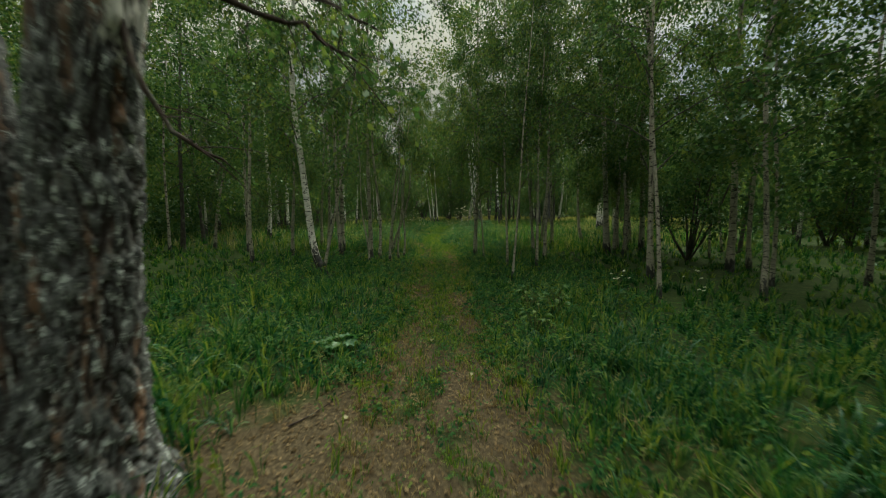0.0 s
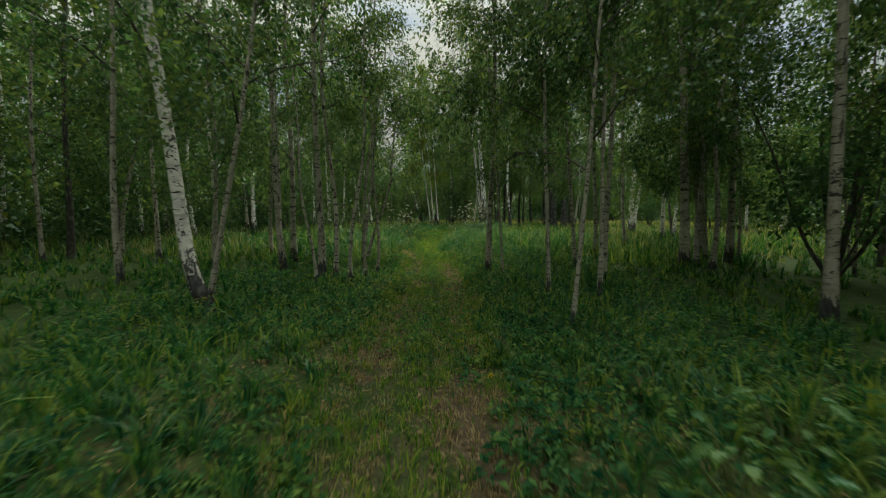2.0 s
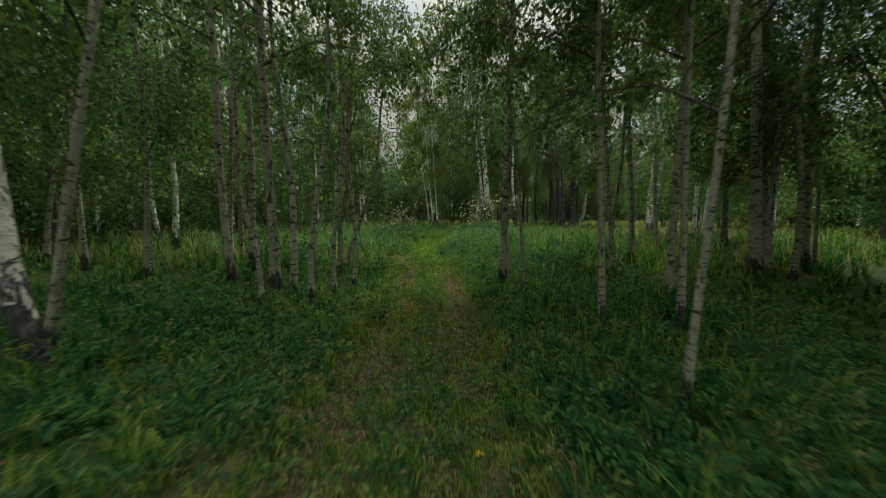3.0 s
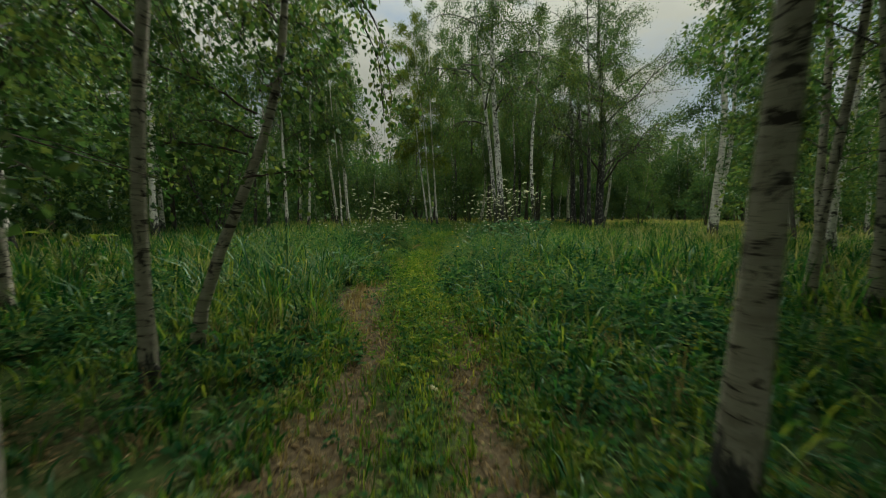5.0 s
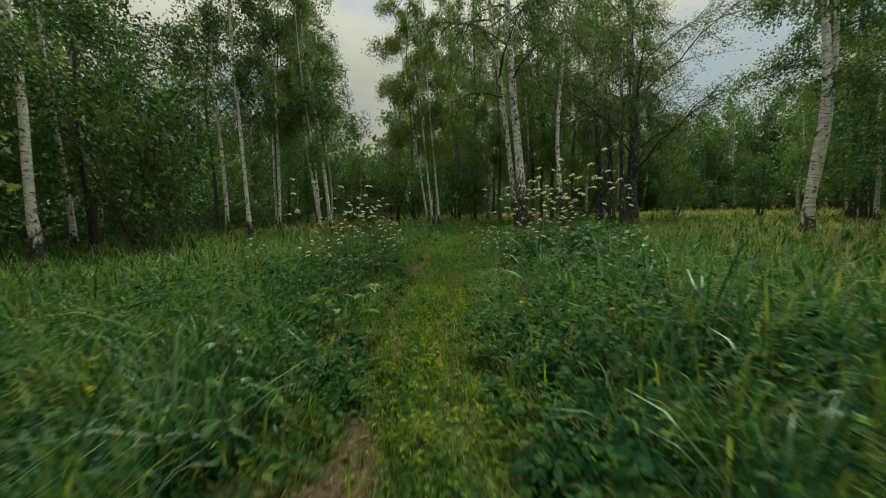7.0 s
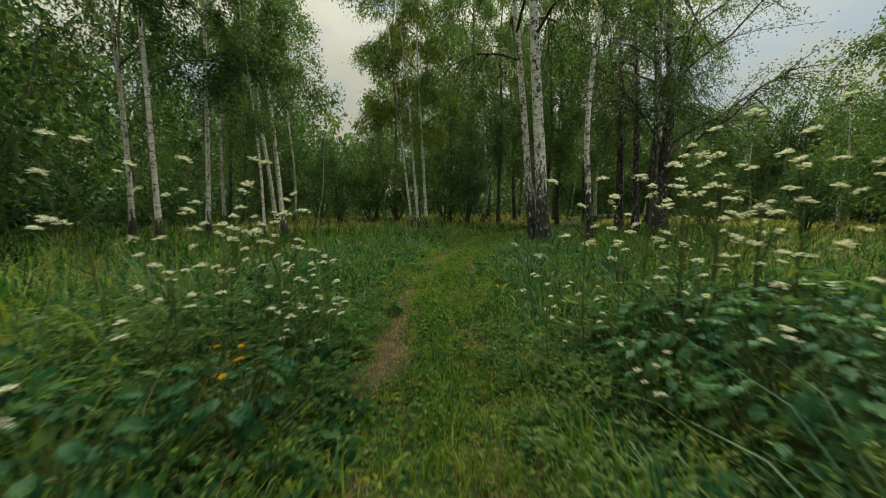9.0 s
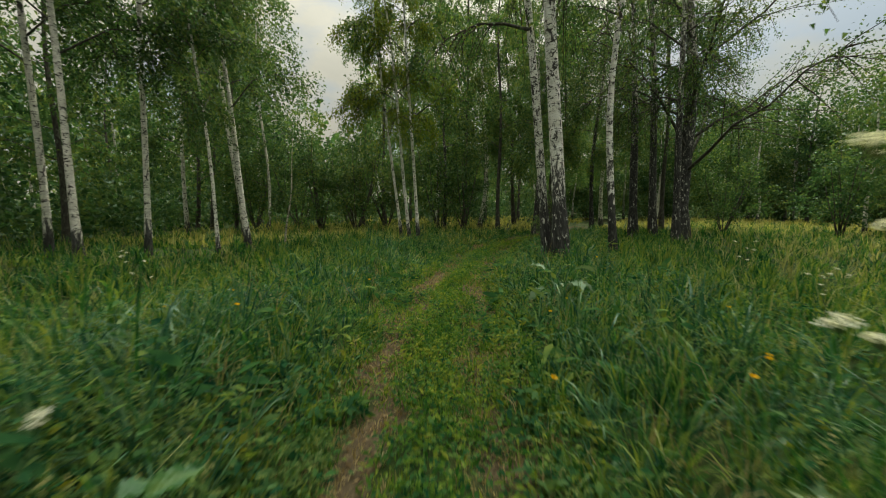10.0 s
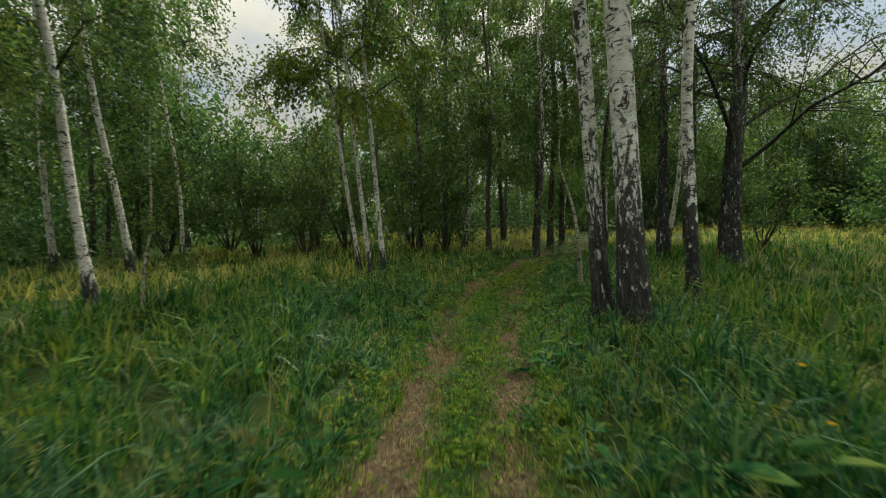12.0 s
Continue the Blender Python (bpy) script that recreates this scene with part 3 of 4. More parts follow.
for n in range(13):
    x = rng.uniform(3.6, 10.5) if n % 5 else rng.uniform(-8.5, -3.4)
    y = rng.uniform(11.5, 14.3) if x > 0 else rng.uniform(11.5, 15.5)
    tree(K_THIN[n % 2], "young_birch", x, y, rng.uniform(6.5, 9.5), rng.uniform(0.06, 0.12), rng.normal(0, 3), rng.normal(0, 3), label=L_YOUNG, group="young birches along the path")
for x, y in ((9.6, 5.6), (10.6, 8.0), (11.4, 4.2), (9.2, 2.6), (12.6, 6.4), (10.8, 1.2), (-9.8, 9.6), (-8.3, 6.6), (-9.6, 4.4), (-7.9, 9.0), (-10.5, 6.0), (-8.8, 12.4), (-11.6, 8.2)):
    tree(K_THIN[int(y) % 2], "young_birch", x, y, rng.uniform(8, 10.5), rng.uniform(0.08, 0.13), rng.normal(0, 3), rng.normal(0, 3), label=L_YOUNG, group="young birches along the path")
tree(K_YOUNG[2], "sapling", 2.16, 7.81, 6.5, 0.050, 2, label="thin pale mottled birch sapling at the path's edge", category="sapling")
tree(K_SHRUB[0], "willow_shrub", 7.7, 10.9, 4.6, turn=20, label="many-stemmed dark willow shrub in shade", category="shrub")

# where the thicket opens into the meadow
tree(K_YOUNG[0], "young_birch", -1.18, 12.3, 7, 0.085, 3, label="grey-brown young birch standing in shaded litter")
leaning = tree(K_SLIM[1], "young_birch", -1.16, 12.75, 5.2, 0.085, 10, turn=200, label="leaning young birch with ringed grey bark")


def leafy_limbs(e, limbs, seed):
    """Low side branches with hanging leafy twigs, added to a tree; points in the world."""
    r = np.random.default_rng(seed)
    back = e.matrix_world.inverted()
    at, go, bits = [], [], []
    for pts in limbs:
        k, q = np.linspace(0, 1, len(pts)), np.linspace(0, 1, 12)
        line = np.stack([np.interp(q, k, np.array(pts)[:, c]) for c in range(3)], 1)
        line[1:-1] = (line[:-2] + 2 * line[1:-1] + line[2:]) / 4
        line += r.normal(0, 0.006, line.shape)
        ob = part("limb", mesh_of("limb", *tube(line, np.linspace(0.009, 0.003, 12), 6), M_TWIG), e)
        ob.matrix_parent_inverse = back
        for _ in range(17):
            b = r.integers(3, 12)
            d = unit(r.normal(0, 0.8, 3) + (line[-1] - line[0]) * 0.5 + [0, 0, -0.35])
            tw = line[b] + d * np.linspace(0, r.uniform(0.15, 0.42), 4)[:, None] + np.array([0, 0, -0.12]) * np.linspace(0, 1, 4)[:, None] ** 2
            bits.append(tube(tw, [0.0028, 0.0022, 0.0016, 0.001], 3))
            at.append(tw[r.integers(0, 4, 9)] + r.normal(0, 0.03, (9, 3)))
            go.append(d + r.normal(0, 0.6, (9, 3)) + [0, 0, -0.8])
    at, go = np.concatenate(at), np.concatenate(go)
    for name, me in (("twig_spray", mesh_of("twig_spray", *join(bits), M_TWIG)),
                     ("foliage", mesh_of("foliage", *ovals(at, go, 0.044 * r.uniform(0.7, 1.2, len(at)), r, 0.8), M_LEAF, False))):
        ob = tagged(part(name, me, e), kind="stuff")
        ob.matrix_parent_inverse = back


leafy_limbs(leaning, (((-0.78, 12.72, 1.25), (-0.62, 12.85, 1.30), (-0.42, 12.98, 1.36)), ((-0.70, 12.7, 1.5), (-1.0, 12.9, 1.65), (-1.3, 13.05, 1.7)),
                      ((-0.62, 12.7, 1.8), (-0.6, 12.95, 1.98), (-0.45, 13.1, 2.05)), ((-0.5, 12.7, 2.2), (-0.75, 13.0, 2.45), (-1.0, 13.2, 2.5)),
                      ((-0.40, 12.7, 2.6), (-0.15, 13.0, 2.65), (0.04, 13.35, 2.35), (0.07, 13.46, 1.95)), ((-0.42, 12.7, 2.5), (-0.2, 13.1, 2.6), (-0.02, 13.45, 2.3), (0.0, 13.5, 1.85)),
                      ((-0.72, 12.66, 1.4), (-1.2, 12.8, 1.5), (-1.7, 12.95, 1.48)), ((-0.66, 12.7, 1.65), (-1.1, 12.85, 1.9), (-1.6, 13.0, 2.1))), 33)
tree(K_LOW, "birch_tree", -2.9, 12.8, 10, 0.14, 3, turn=40, label="birch with reddish-brown bark beside the meadow")
tree(K_YOUNG[1], "young_birch", 6.5, 16.4, 9, 0.125, -5, label=L_YOUNG)
tree(K_YOUNG[2], "young_birch", 7.8, 15.0, 8.5, 0.12, -3, label=L_YOUNG)

for n, (x, y, h) in enumerate(((-7.4, 16.6, 11), (-9.2, 18.4, 11), (-9.6, 15.4, 11.5), (-10.8, 25.5, 9.5), (9.0, 19.0, 9), (10.2, 20.6, 9.5), (8.6, 17.0, 8.5), (11.2, 22.6, 8), (-10.5, 24.5, 10.5), (-12, 27, 11), (-10, 30.5, 11), (-12.5, 22.5, 12), (-11.5, 18.5, 13), (-6.6, 35.6, 11.5), (-8.2, 36.2, 12.5), (-9.7, 37.2, 13))):
    tree(K_EDGE[n % 4], "meadow_edge_tree", x, y, h, rng.uniform(0.12, 0.18), rng.normal(0, 2), rng.normal(0, 2), label="leafy young tree at the meadow's edge", group="trees at the meadow's edge")

# the meadow's trees
for x, y, d, lean, h in ((-8.1, 27.9, 0.14, -1, 14), (-6.88, 27.3, 0.14, -1, 13.5), (-6.4, 28.35, 0.13, 2, 14), (-4.64, 28.1, 0.08, -3, 10),
                         (-6.5, 33.2, 0.16, -3, 13), (-8.7, 22.0, 0.20, -3, 13), (-4.72, 29.75, 0.15, -6, 12.5)):
    tree(K_BIRCH[int(abs(x) * 7) % 3], "birch_tree", x, y, h, d, lean, label=L_BIRCH, group="birches in the meadow")
# kind 3 gives these crowns their lit look by leaf colour
for x, y, d, lean, h in ((-0.36, 31.7, 0.11, -3.5, 13), (-0.65, 31.75, 0.10, -5, 12.5), (-0.95, 32.1, 0.10, -7.5, 11.5)):
    tree(K_BIRCH[(3, 0, 3)[int(abs(x) * 4) % 3]], "birch_tree", x, y, h, d, lean, label="slim white birch in a close group of three", group="three birches by the bend")
tree(K_OLD[0], "birch_tree", 2.73, 27.5, 15, 0.31, -5.0, label=L_OLD, group="old birches at the bend")
tree(K_OLD[1], "birch_tree", 2.57, 27.85, 14, 0.20, -6.8, label=L_OLD, group="old birches at the bend")
tree(K_HIGH, "birch_tree", 4.33, 28.65, 13, 0.18, -3, label=L_BIRCH, group="old birches at the bend")
tree(K_SPREAD, "spreading_birch", 9.1, 33.0, 14, 0.48, -4, turn=0, label="dark old birch with long bare side branches")
for x, y, d, lean, h in ((7.9, 34.2, 0.32, -3, 13), (8.2, 33.4, 0.28, -4, 13), (8.0, 31.8, 0.24, -3, 13), ):
    tree(K_OLD[2], "birch_tree", x, y, h, d, lean, label="dark old birch with black furrowed bark", group="old birches at the bend")
for x, y, d, lean in ((10.6, 25.3, 0.28, 0), (10.9, 25.8, 0.20, 3)):
    tree(K_BIRCH[1], "birch_tree", x, y, 13, d, lean, label="tall white twin birch at the meadow's side", group="twin birches")
for x, y, d, lean, h in ((1.6, 38.0, 0.19, 0, 15.5), (0.6, 36.4, 0.15, -1, 14), (-2.3, 39.5, 0.17, 1, 14), (2.5, 38.4, 0.21, 2, 14), (4.8, 41.0, 0.22, -2, 14), (5.0, 37.6, 0.22, 0, 13), (5.6, 37.4, 0.22, 1, 13),
                         (6.6, 38.6, 0.22, 1, 14), (0.4, 40.5, 0.2, 1, 14), (3.4, 43, 0.22, -1, 14), (7.6, 42.5, 0.2, 2, 13), (9.3, 40.2, 0.22, 0, 13), (3.0, 36.2, 0.17, 1, 12.5), (7.2, 36.4, 0.19, -1, 13), (10.5, 36.5, 0.2, 0, 15), (11.6, 39, 0.2, 1, 15.5), (4.2, 34.9, 0.15, 2, 11.5), (-1.2, 42.5, 0.2, 0, 13), (6.0, 45.5, 0.2, 0, 13), (17.5, 30.5, 0.24, -2, 13), (18.6, 32, 0.24, -2, 13), (-9.2, 34.5, 0.15, -1, 13)):
    tree(K_TALL[int(abs(y) * 10) % 3], "birch_tree", x, y, h, d, lean, label="tall birch at the edge of the wood", group="wood edge trees")
tree(K_SAP[1], "sapling", 3.2, 29.9, 3.0, 0.09, -5, label="short sapling with grey bark near the bend", category="sapling")
tree(K_SAP[2], "sapling", -3.5, 28.9, 3.2, 0.05, 3, label="thin sapling among meadow grass", category="sapling")
for x, y, h in ((-8.0, 23.8, 5.5), (-3.2, 36.5, 4.5), (-4.6, 36.0, 4.2), (-2.0, 37.5, 4.5), (0.4, 36.5, 4.5), (-6.0, 37.5, 5), (1.4, 35.5, 3.6), (-7.5, 36.5, 4.5), (12.5, 35.5, 3.5), (15.5, 33.5, 4)):
    tree(K_SHRUB[int(h * 10) % 2], "leafy_shrub", x, y, h, label="dark green many-stemmed shrub at the wood edge", category="shrub", group="shrubs at the wood edge")


# ---- the woods all round ----
def open_ground(x, y):
    """Where no wood stands: the path, the glade at the start and the meadow."""
    if y < 7:
        return -9 < x < 7.5 and y > -6
    if y < 14:
        return -7.5 < x < 9
    if y < 37:
        return -9.5 - 0.06 * (y - 14) < x < 11.5 + 0.35 * (y - 14)
    return abs(x - float(path_x(y))) < 1.3 or (y < 47 and -1.5 < x < 24)


taken = []
for n in range(5000):
    x, y = rng.uniform(-34, 38), rng.uniform(-16, 66)
    if len(taken) >= 185:
        break
    edge = min(abs(x + 9.5), abs(x - 14)) if y < 37 else y - 37
    if open_ground(x, y) or rng.random() < 0.022 * edge:
        continue
    if any((x - a) ** 2 + (y - b) ** 2 < 2.0**2 for a, b in taken):
        continue
    taken.append((x, y))
    close = -12.5 < x < 13 and 4 < y < 43
    k = K_EDGE[rng.integers(0, 4)] if close else K_WALL[rng.integers(0, 3)] if -18 < x < 20 and -3 < y < 50 else K_FILL[rng.integers(0, 5)]
    tall = (9, 14) if y < 13 else (6, 9.5) if x > 9 else (11, 14.5) if y < 26 else (11, 15) if y < 37 and x < -9 else (5, 7) if y > 36 and abs(x + 4.6 + 0.22 * (y - 37)) < 2.2 else (11, 16) if y < 46 else (10, 14)
    tree(k, "forest_tree", x, y, rng.uniform(*tall), rng.uniform(0.10, 0.24), rng.normal(0, 2.5), rng.normal(0, 2),
         label="slender leafy forest tree in a dense wood", group="trees of the wood")
for n in range(26):
    x, y = taken[rng.integers(0, len(taken))]
    x, y = x + rng.uniform(-1.2, 1.2), y + rng.uniform(-1.2, 1.2)
    if not open_ground(x, y):
        tree(K_SHRUB[n % 2], "undergrowth_shrub", x, y, rng.uniform(2.5, 5), label="dark green shrub under forest trees", category="shrub", group="shrubs of the wood")


# the dense wall of trees across the open side of the meadow
WALL_X, WALL_Y = (10, 15, 20, 25, 28.5, 30.5, 31, 29, 25, 21), (49, 49, 48, 46, 43, 39, 34, 28, 23.5, 20)
for n in range(58):
    u = n / 58 * 9
    x, y = np.interp(u, range(10), WALL_X) + rng.uniform(-1, 1) + 2.2 * (n % 2), np.interp(u, range(10), WALL_Y) + rng.uniform(-1, 1) + 1.2 * (n % 2)
    tree(K_WALL[n % 3], "forest_tree", float(x), float(y), rng.uniform(7, 10), rng.uniform(0.12, 0.2), rng.normal(0, 2), rng.normal(0, 2), label="dense leafy tree behind the open meadow", group="trees behind the meadow")
for x, y in ((12.4, 15.6), (13.8, 8.6), (6.3, 6.4), (7.4, 7.5), (8.4, 6.2), (9.2, 7.4)):
    tree(K_THIN[int(x * 10) % 2], "young_birch", x, y, rng.uniform(8.5, 11), rng.uniform(0.08, 0.13), rng.normal(0, 3), rng.normal(0, 3), label=L_YOUNG, group="young birches along the path")


def far_woods():
    """The wood goes on to the horizon: many leaf clumps in tall uneven stands, one object."""
    r = np.random.default_rng(5)
    az = r.uniform(0, 2 * np.pi, 520)
    dist = r.uniform(42, 85, 520)
    cx, cy = 2 + dist * np.sin(az), 22 + dist * np.cos(az)
    n = 100
    h = r.uniform(7, 12.5, len(cx)) * np.clip((np.abs(cx - path_x(cy)) + 5) / 18, 0.42, 1)
    t = r.random((len(cx), n))
    wide = 2.9 * (1 - t) ** 0.6 + 0.3
    a = r.uniform(0, 2 * np.pi, t.shape)
    q = np.sqrt(r.random(t.shape)) * wide
    at = np.stack([cx[:, None] + q * np.cos(a), cy[:, None] + q * np.sin(a), 0.2 + t * h[:, None]], -1).reshape(-1, 3)
    v, f = leaves(at, r.normal(0, 1, at.shape), r.uniform(0.5, 1.1, len(at)), r)
    tagged(new("distant_woods", mesh_of("distant_woods", v, f, M_LEAF, False)), "dark green woods far behind the meadow", "woods", kind="stuff")


def undergrowth():
    """Leafy saplings and brush that close the wood between the trunks, one object."""
    r = np.random.default_rng(6)
    spots = []
    while len(spots) < 760:
        x, y = r.uniform(-40, 46), r.uniform(-18, 64)
        if not (open_ground(x + 1.2, y) or open_ground(x - 1.2, y) or open_ground(x, y - 1.0)):
            spots.append((x, y, r.uniform(0.7, 2.6)))
    for _ in range(420):
        spots.append((r.uniform(-19, -10.5), r.uniform(10, 46), r.uniform(0.7, 2.6)))
    for _ in range(150):
        x, y = r.uniform(-13, 12), r.uniform(43, 56)
        if abs(x - path_x(y)) > 2:
            spots.append((x, y, r.uniform(0.6, 1.8)))
    for _ in range(420):
        u = r.uniform(0, 9)
        spots.append((np.interp(u, range(10), WALL_X) + r.uniform(-1, 3.5), np.interp(u, range(10), WALL_Y) + r.uniform(-1, 3), r.uniform(0.8, 3.0)))
    s = np.array(spots)
    n = 70
    t = r.random((len(s), n)) ** 0.8
    a = r.uniform(0, 2 * np.pi, t.shape)
    q = np.sqrt(r.random(t.shape)) * (0.9 - 0.5 * t)
    at = np.stack([s[:, :1] + q * np.cos(a), s[:, 1:2] + q * np.sin(a), 0.08 + t * s[:, 2:3]], -1).reshape(-1, 3)
    v, f = leaves(at, r.normal(0, 1, at.shape), r.uniform(0.10, 0.24, len(at)), r)
    tagged(new("undergrowth", mesh_of("undergrowth", v, f, M_LEAF_DARK, False)), "low leafy brush between the forest trunks", "undergrowth", kind="stuff")


far_woods()
undergrowth()


# ---- the old forked birch at the start ----
def cracked_bark(points, radii, sides, rings, seed, depth):
    """A trunk with plated bark: plates stand proud of deep cracks. Returns verts, faces and the plates' height."""
    r = np.random.default_rng(seed)
    p = np.asarray(points, float)
    u = np.linspace(0, 1, rings)
    k = np.linspace(0, 1, len(p))
    line = np.stack([np.interp(u, k, p[:, c]) for c in range(3)], 1)
    rad = np.interp(u, k, radii)
    v, f = tube(line, rad, sides)
    ang = np.tile(np.linspace(0, 2 * np.pi, sides, endpoint=False), rings)
    high = np.repeat(line[:, 2], sides)
    q = np.stack([ang * rad.mean() + 0.05 * np.sin(high * 5 + 3 * np.sin(ang)), high * 0.25 + 0.05 * np.sin(ang * 5 + high * 4)], 1)
    girth = 2 * np.pi * rad.mean()
    n = int(girth * (line[-1, 2] - line[0, 2]) * 0.25 / 0.0011)
    c = np.stack([r.uniform(0, girth, n), r.uniform(q[:, 1].min(), q[:, 1].max(), n)], 1)
    c = np.concatenate([c, c + [girth, 0], c - [girth, 0]])
    near = np.full((len(q), 2), 9.0)
    tone = np.zeros(len(q))
    for s in range(0, len(q), 4000):
        d = np.hypot(q[s : s + 4000, None, 0] - c[None, :, 0], q[s : s + 4000, None, 1] - c[None, :, 1])
        near[s : s + 4000] = np.partition(d, 1, axis=1)[:, :2]
        tone[s : s + 4000] = d.argmin(1) % n % 17 / 16
    rise = np.clip((near[:, 1] - near[:, 0]) / 0.016, 0, 1) ** 0.7 * (0.65 + 0.5 * tone)
    wave = fold((ang * 2.0, high * 3.0), seed) * 0.35 + fold((ang * 9.0, high * 14.0), seed + 3) * 0.14
    axis = np.repeat(line, sides, axis=0)
    v = v + (v - axis) / np.repeat(rad, sides)[:, None] * (depth * (rise + wave - 0.6))[:, None]
    return v, f, rise


def plated_material():
    n = Nodes("cracked_old_bark")
    at = n.node("ShaderNodeAttribute")
    at.attribute_name = "plate"
    grain = n.noise(n.coords((16, 16, 9)), 2.0, 6, 0.65, 0.5)
    lich = n.ramp(n.noise(n.coords((9, 9, 7)), 1.9, 6, 0.75), [(0.55, (0, 0, 0)), (0.62, (0.9, 0.9, 0.9))])
    rust = n.ramp(n.noise(n.coords((7, 7, 1.2)), 1.1, 4), [(0.56, (0, 0, 0)), (0.66, (0.75, 0.75, 0.75))])
    plate = n.ramp(grain, [(0.3, (0.022, 0.024, 0.025)), (0.48, (0.070, 0.074, 0.074)), (0.68, (0.23, 0.24, 0.235))])
    plate = n.mix(rust, plate, (0.22, 0.115, 0.065))
    plate = n.mix(lich, plate, (0.46, 0.50, 0.48))
    co, sep = n.node("ShaderNodeTexCoord"), n.node("ShaderNodeSeparateXYZ")
    n.link(co.outputs["Object"], sep.inputs[0])
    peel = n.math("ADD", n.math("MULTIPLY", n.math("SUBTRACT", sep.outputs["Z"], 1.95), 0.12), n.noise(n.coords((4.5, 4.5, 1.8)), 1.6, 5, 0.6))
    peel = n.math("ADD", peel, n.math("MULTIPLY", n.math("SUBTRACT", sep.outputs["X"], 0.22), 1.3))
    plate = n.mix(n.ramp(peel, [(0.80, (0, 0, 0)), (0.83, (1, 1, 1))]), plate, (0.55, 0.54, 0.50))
    col = n.mix(n.ramp(at.outputs["Fac"], [(0.15, (1, 1, 1)), (0.6, (0, 0, 0))]), plate, (0.022, 0.017, 0.015))
    return n.solid(col, 0.9, grain, 0.8, 0.012)


def old_forked_birch(x, y):
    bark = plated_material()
    e = tagged(new("old_forked_birch"), "huge old forked birch with deeply cracked dark bark", "tree")
    e.location = (x, y, 0)
    z = np.array([-0.15, 0.0, 0.12, 0.35, 0.8, 1.4, 2.0, 2.8, 4.0, 5.2])
    flare = np.array([0.52, 0.45, 0.35, 0.270, 0.235, 0.222, 0.212, 0.20, 0.17, 0.12])
    right = np.stack([z * 0.05 + 0.14 * np.clip(z - 1.7, 0, 9), 0.02 * np.sin(z), z], 1)
    left = np.stack([-0.22 + 0.01 * z - 0.075 * np.clip(z - 0.3, 0, 9) ** 1.25, -0.06 - 0.02 * z, z], 1)
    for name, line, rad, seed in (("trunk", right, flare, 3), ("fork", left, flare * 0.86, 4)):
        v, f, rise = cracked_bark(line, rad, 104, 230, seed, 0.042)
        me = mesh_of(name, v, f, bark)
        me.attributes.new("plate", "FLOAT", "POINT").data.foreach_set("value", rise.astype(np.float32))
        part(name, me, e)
    limbs = (
        ((0.30, 0, 2.75), (0.40, -0.05, 2.53), (0.47, -0.06, 2.23), (0.58, -0.04, 1.99), (0.70, 0, 1.87), (0.78, 0.06, 1.83)),
        ((0.25, 0, 2.95), (0.55, 0.0, 2.72), (0.80, 0.0, 2.58), (1.05, 0.05, 2.49), (1.22, 0.10, 2.48), (1.33, 0.12, 2.37), (1.47, 0.16, 2.30)),
        ((0.80, 0, 2.58), (1.00, 0.2, 2.72), (1.25, 0.45, 2.75), (1.5, 0.8, 2.7)),
        ((0.25, 0, 3.3), (0.9, 0.4, 3.7), (1.7, 0.9, 3.8), (2.4, 1.5, 3.5)),
        ((0.2, 0, 4.2), (0.3, 0.9, 4.8), (0.5, 2.0, 5.0), (0.6, 3.0, 4.6)),
        ((-0.9, 0, 4.0), (-0.6, 0.9, 4.5), (-0.4, 2.0, 4.5), (-0.3, 2.8, 4.1)))
    r = np.random.default_rng(90)
    bits, at, go = [], [], []
    for pts in limbs:
        k = np.linspace(0, 1, len(pts))
        q = np.linspace(0, 1, 16)
        fine = np.stack([np.interp(q, k, np.array(pts)[:, c]) for c in range(3)], 1)
        fine[1:-1] = (fine[:-2] + 2 * fine[1:-1] + fine[2:]) / 4
        fine += r.normal(0, 0.008, fine.shape)
        part("limb", mesh_of("limb", *tube(fine, np.linspace(0.022, 0.006, 16), 7, 0.08, r), M_TWIG), e, "dark drooping side branch")
        for _ in range(12):
            b = r.integers(7, 16)
            d = unit(r.normal(0, 1, 3) + [0.3, 0.2, -0.4])
            tw = fine[b] + d * np.linspace(0, r.uniform(0.2, 0.55), 4)[:, None] + np.array([0, 0, -0.1]) * np.linspace(0, 1, 4)[:, None] ** 2
            bits.append(tube(tw, [0.004, 0.003, 0.002, 0.001], 4))
            if fine[b, 2] > 2.25:
                at.append(tw[r.integers(1, 4, 16)] + r.normal(0, 0.05, (16, 3)))
                go.append(d + r.normal(0, 0.8, (16, 3)) + [0, 0, -0.5])
    tagged(part("twig_spray", mesh_of("twig_spray", *join(bits), M_TWIG), e), kind="stuff")
    at, go = np.concatenate(at), np.concatenate(go)
    tagged(part("foliage", mesh_of("foliage", *leaves(at, go, 0.05 * r.uniform(0.7, 1.2, len(at)), r), M_LEAF, False), e), kind="stuff")
    crown = part("crown", K_OLD[0].crown, e)
    crown.scale = (0.9, 0.9, 0.75)
    crown.location = (0, 0, 1.4)
    tagged(crown, kind="stuff")


old_forked_birch(-1.08, 1.5)


# ---- grass, herbs and litter ----
def scatter(r, x0, x1, y0, y1, per_m2):
    n = int((x1 - x0) * (y1 - y0) * per_m2)
    return r.uniform(x0, x1, n), r.uniform(y0, y1, n)


def grass_height(x, y):
    """How tall the grass stands: low on the path, knee-high in the meadow, shorter under the first trees."""
    d = np.abs(x - path_x(y))
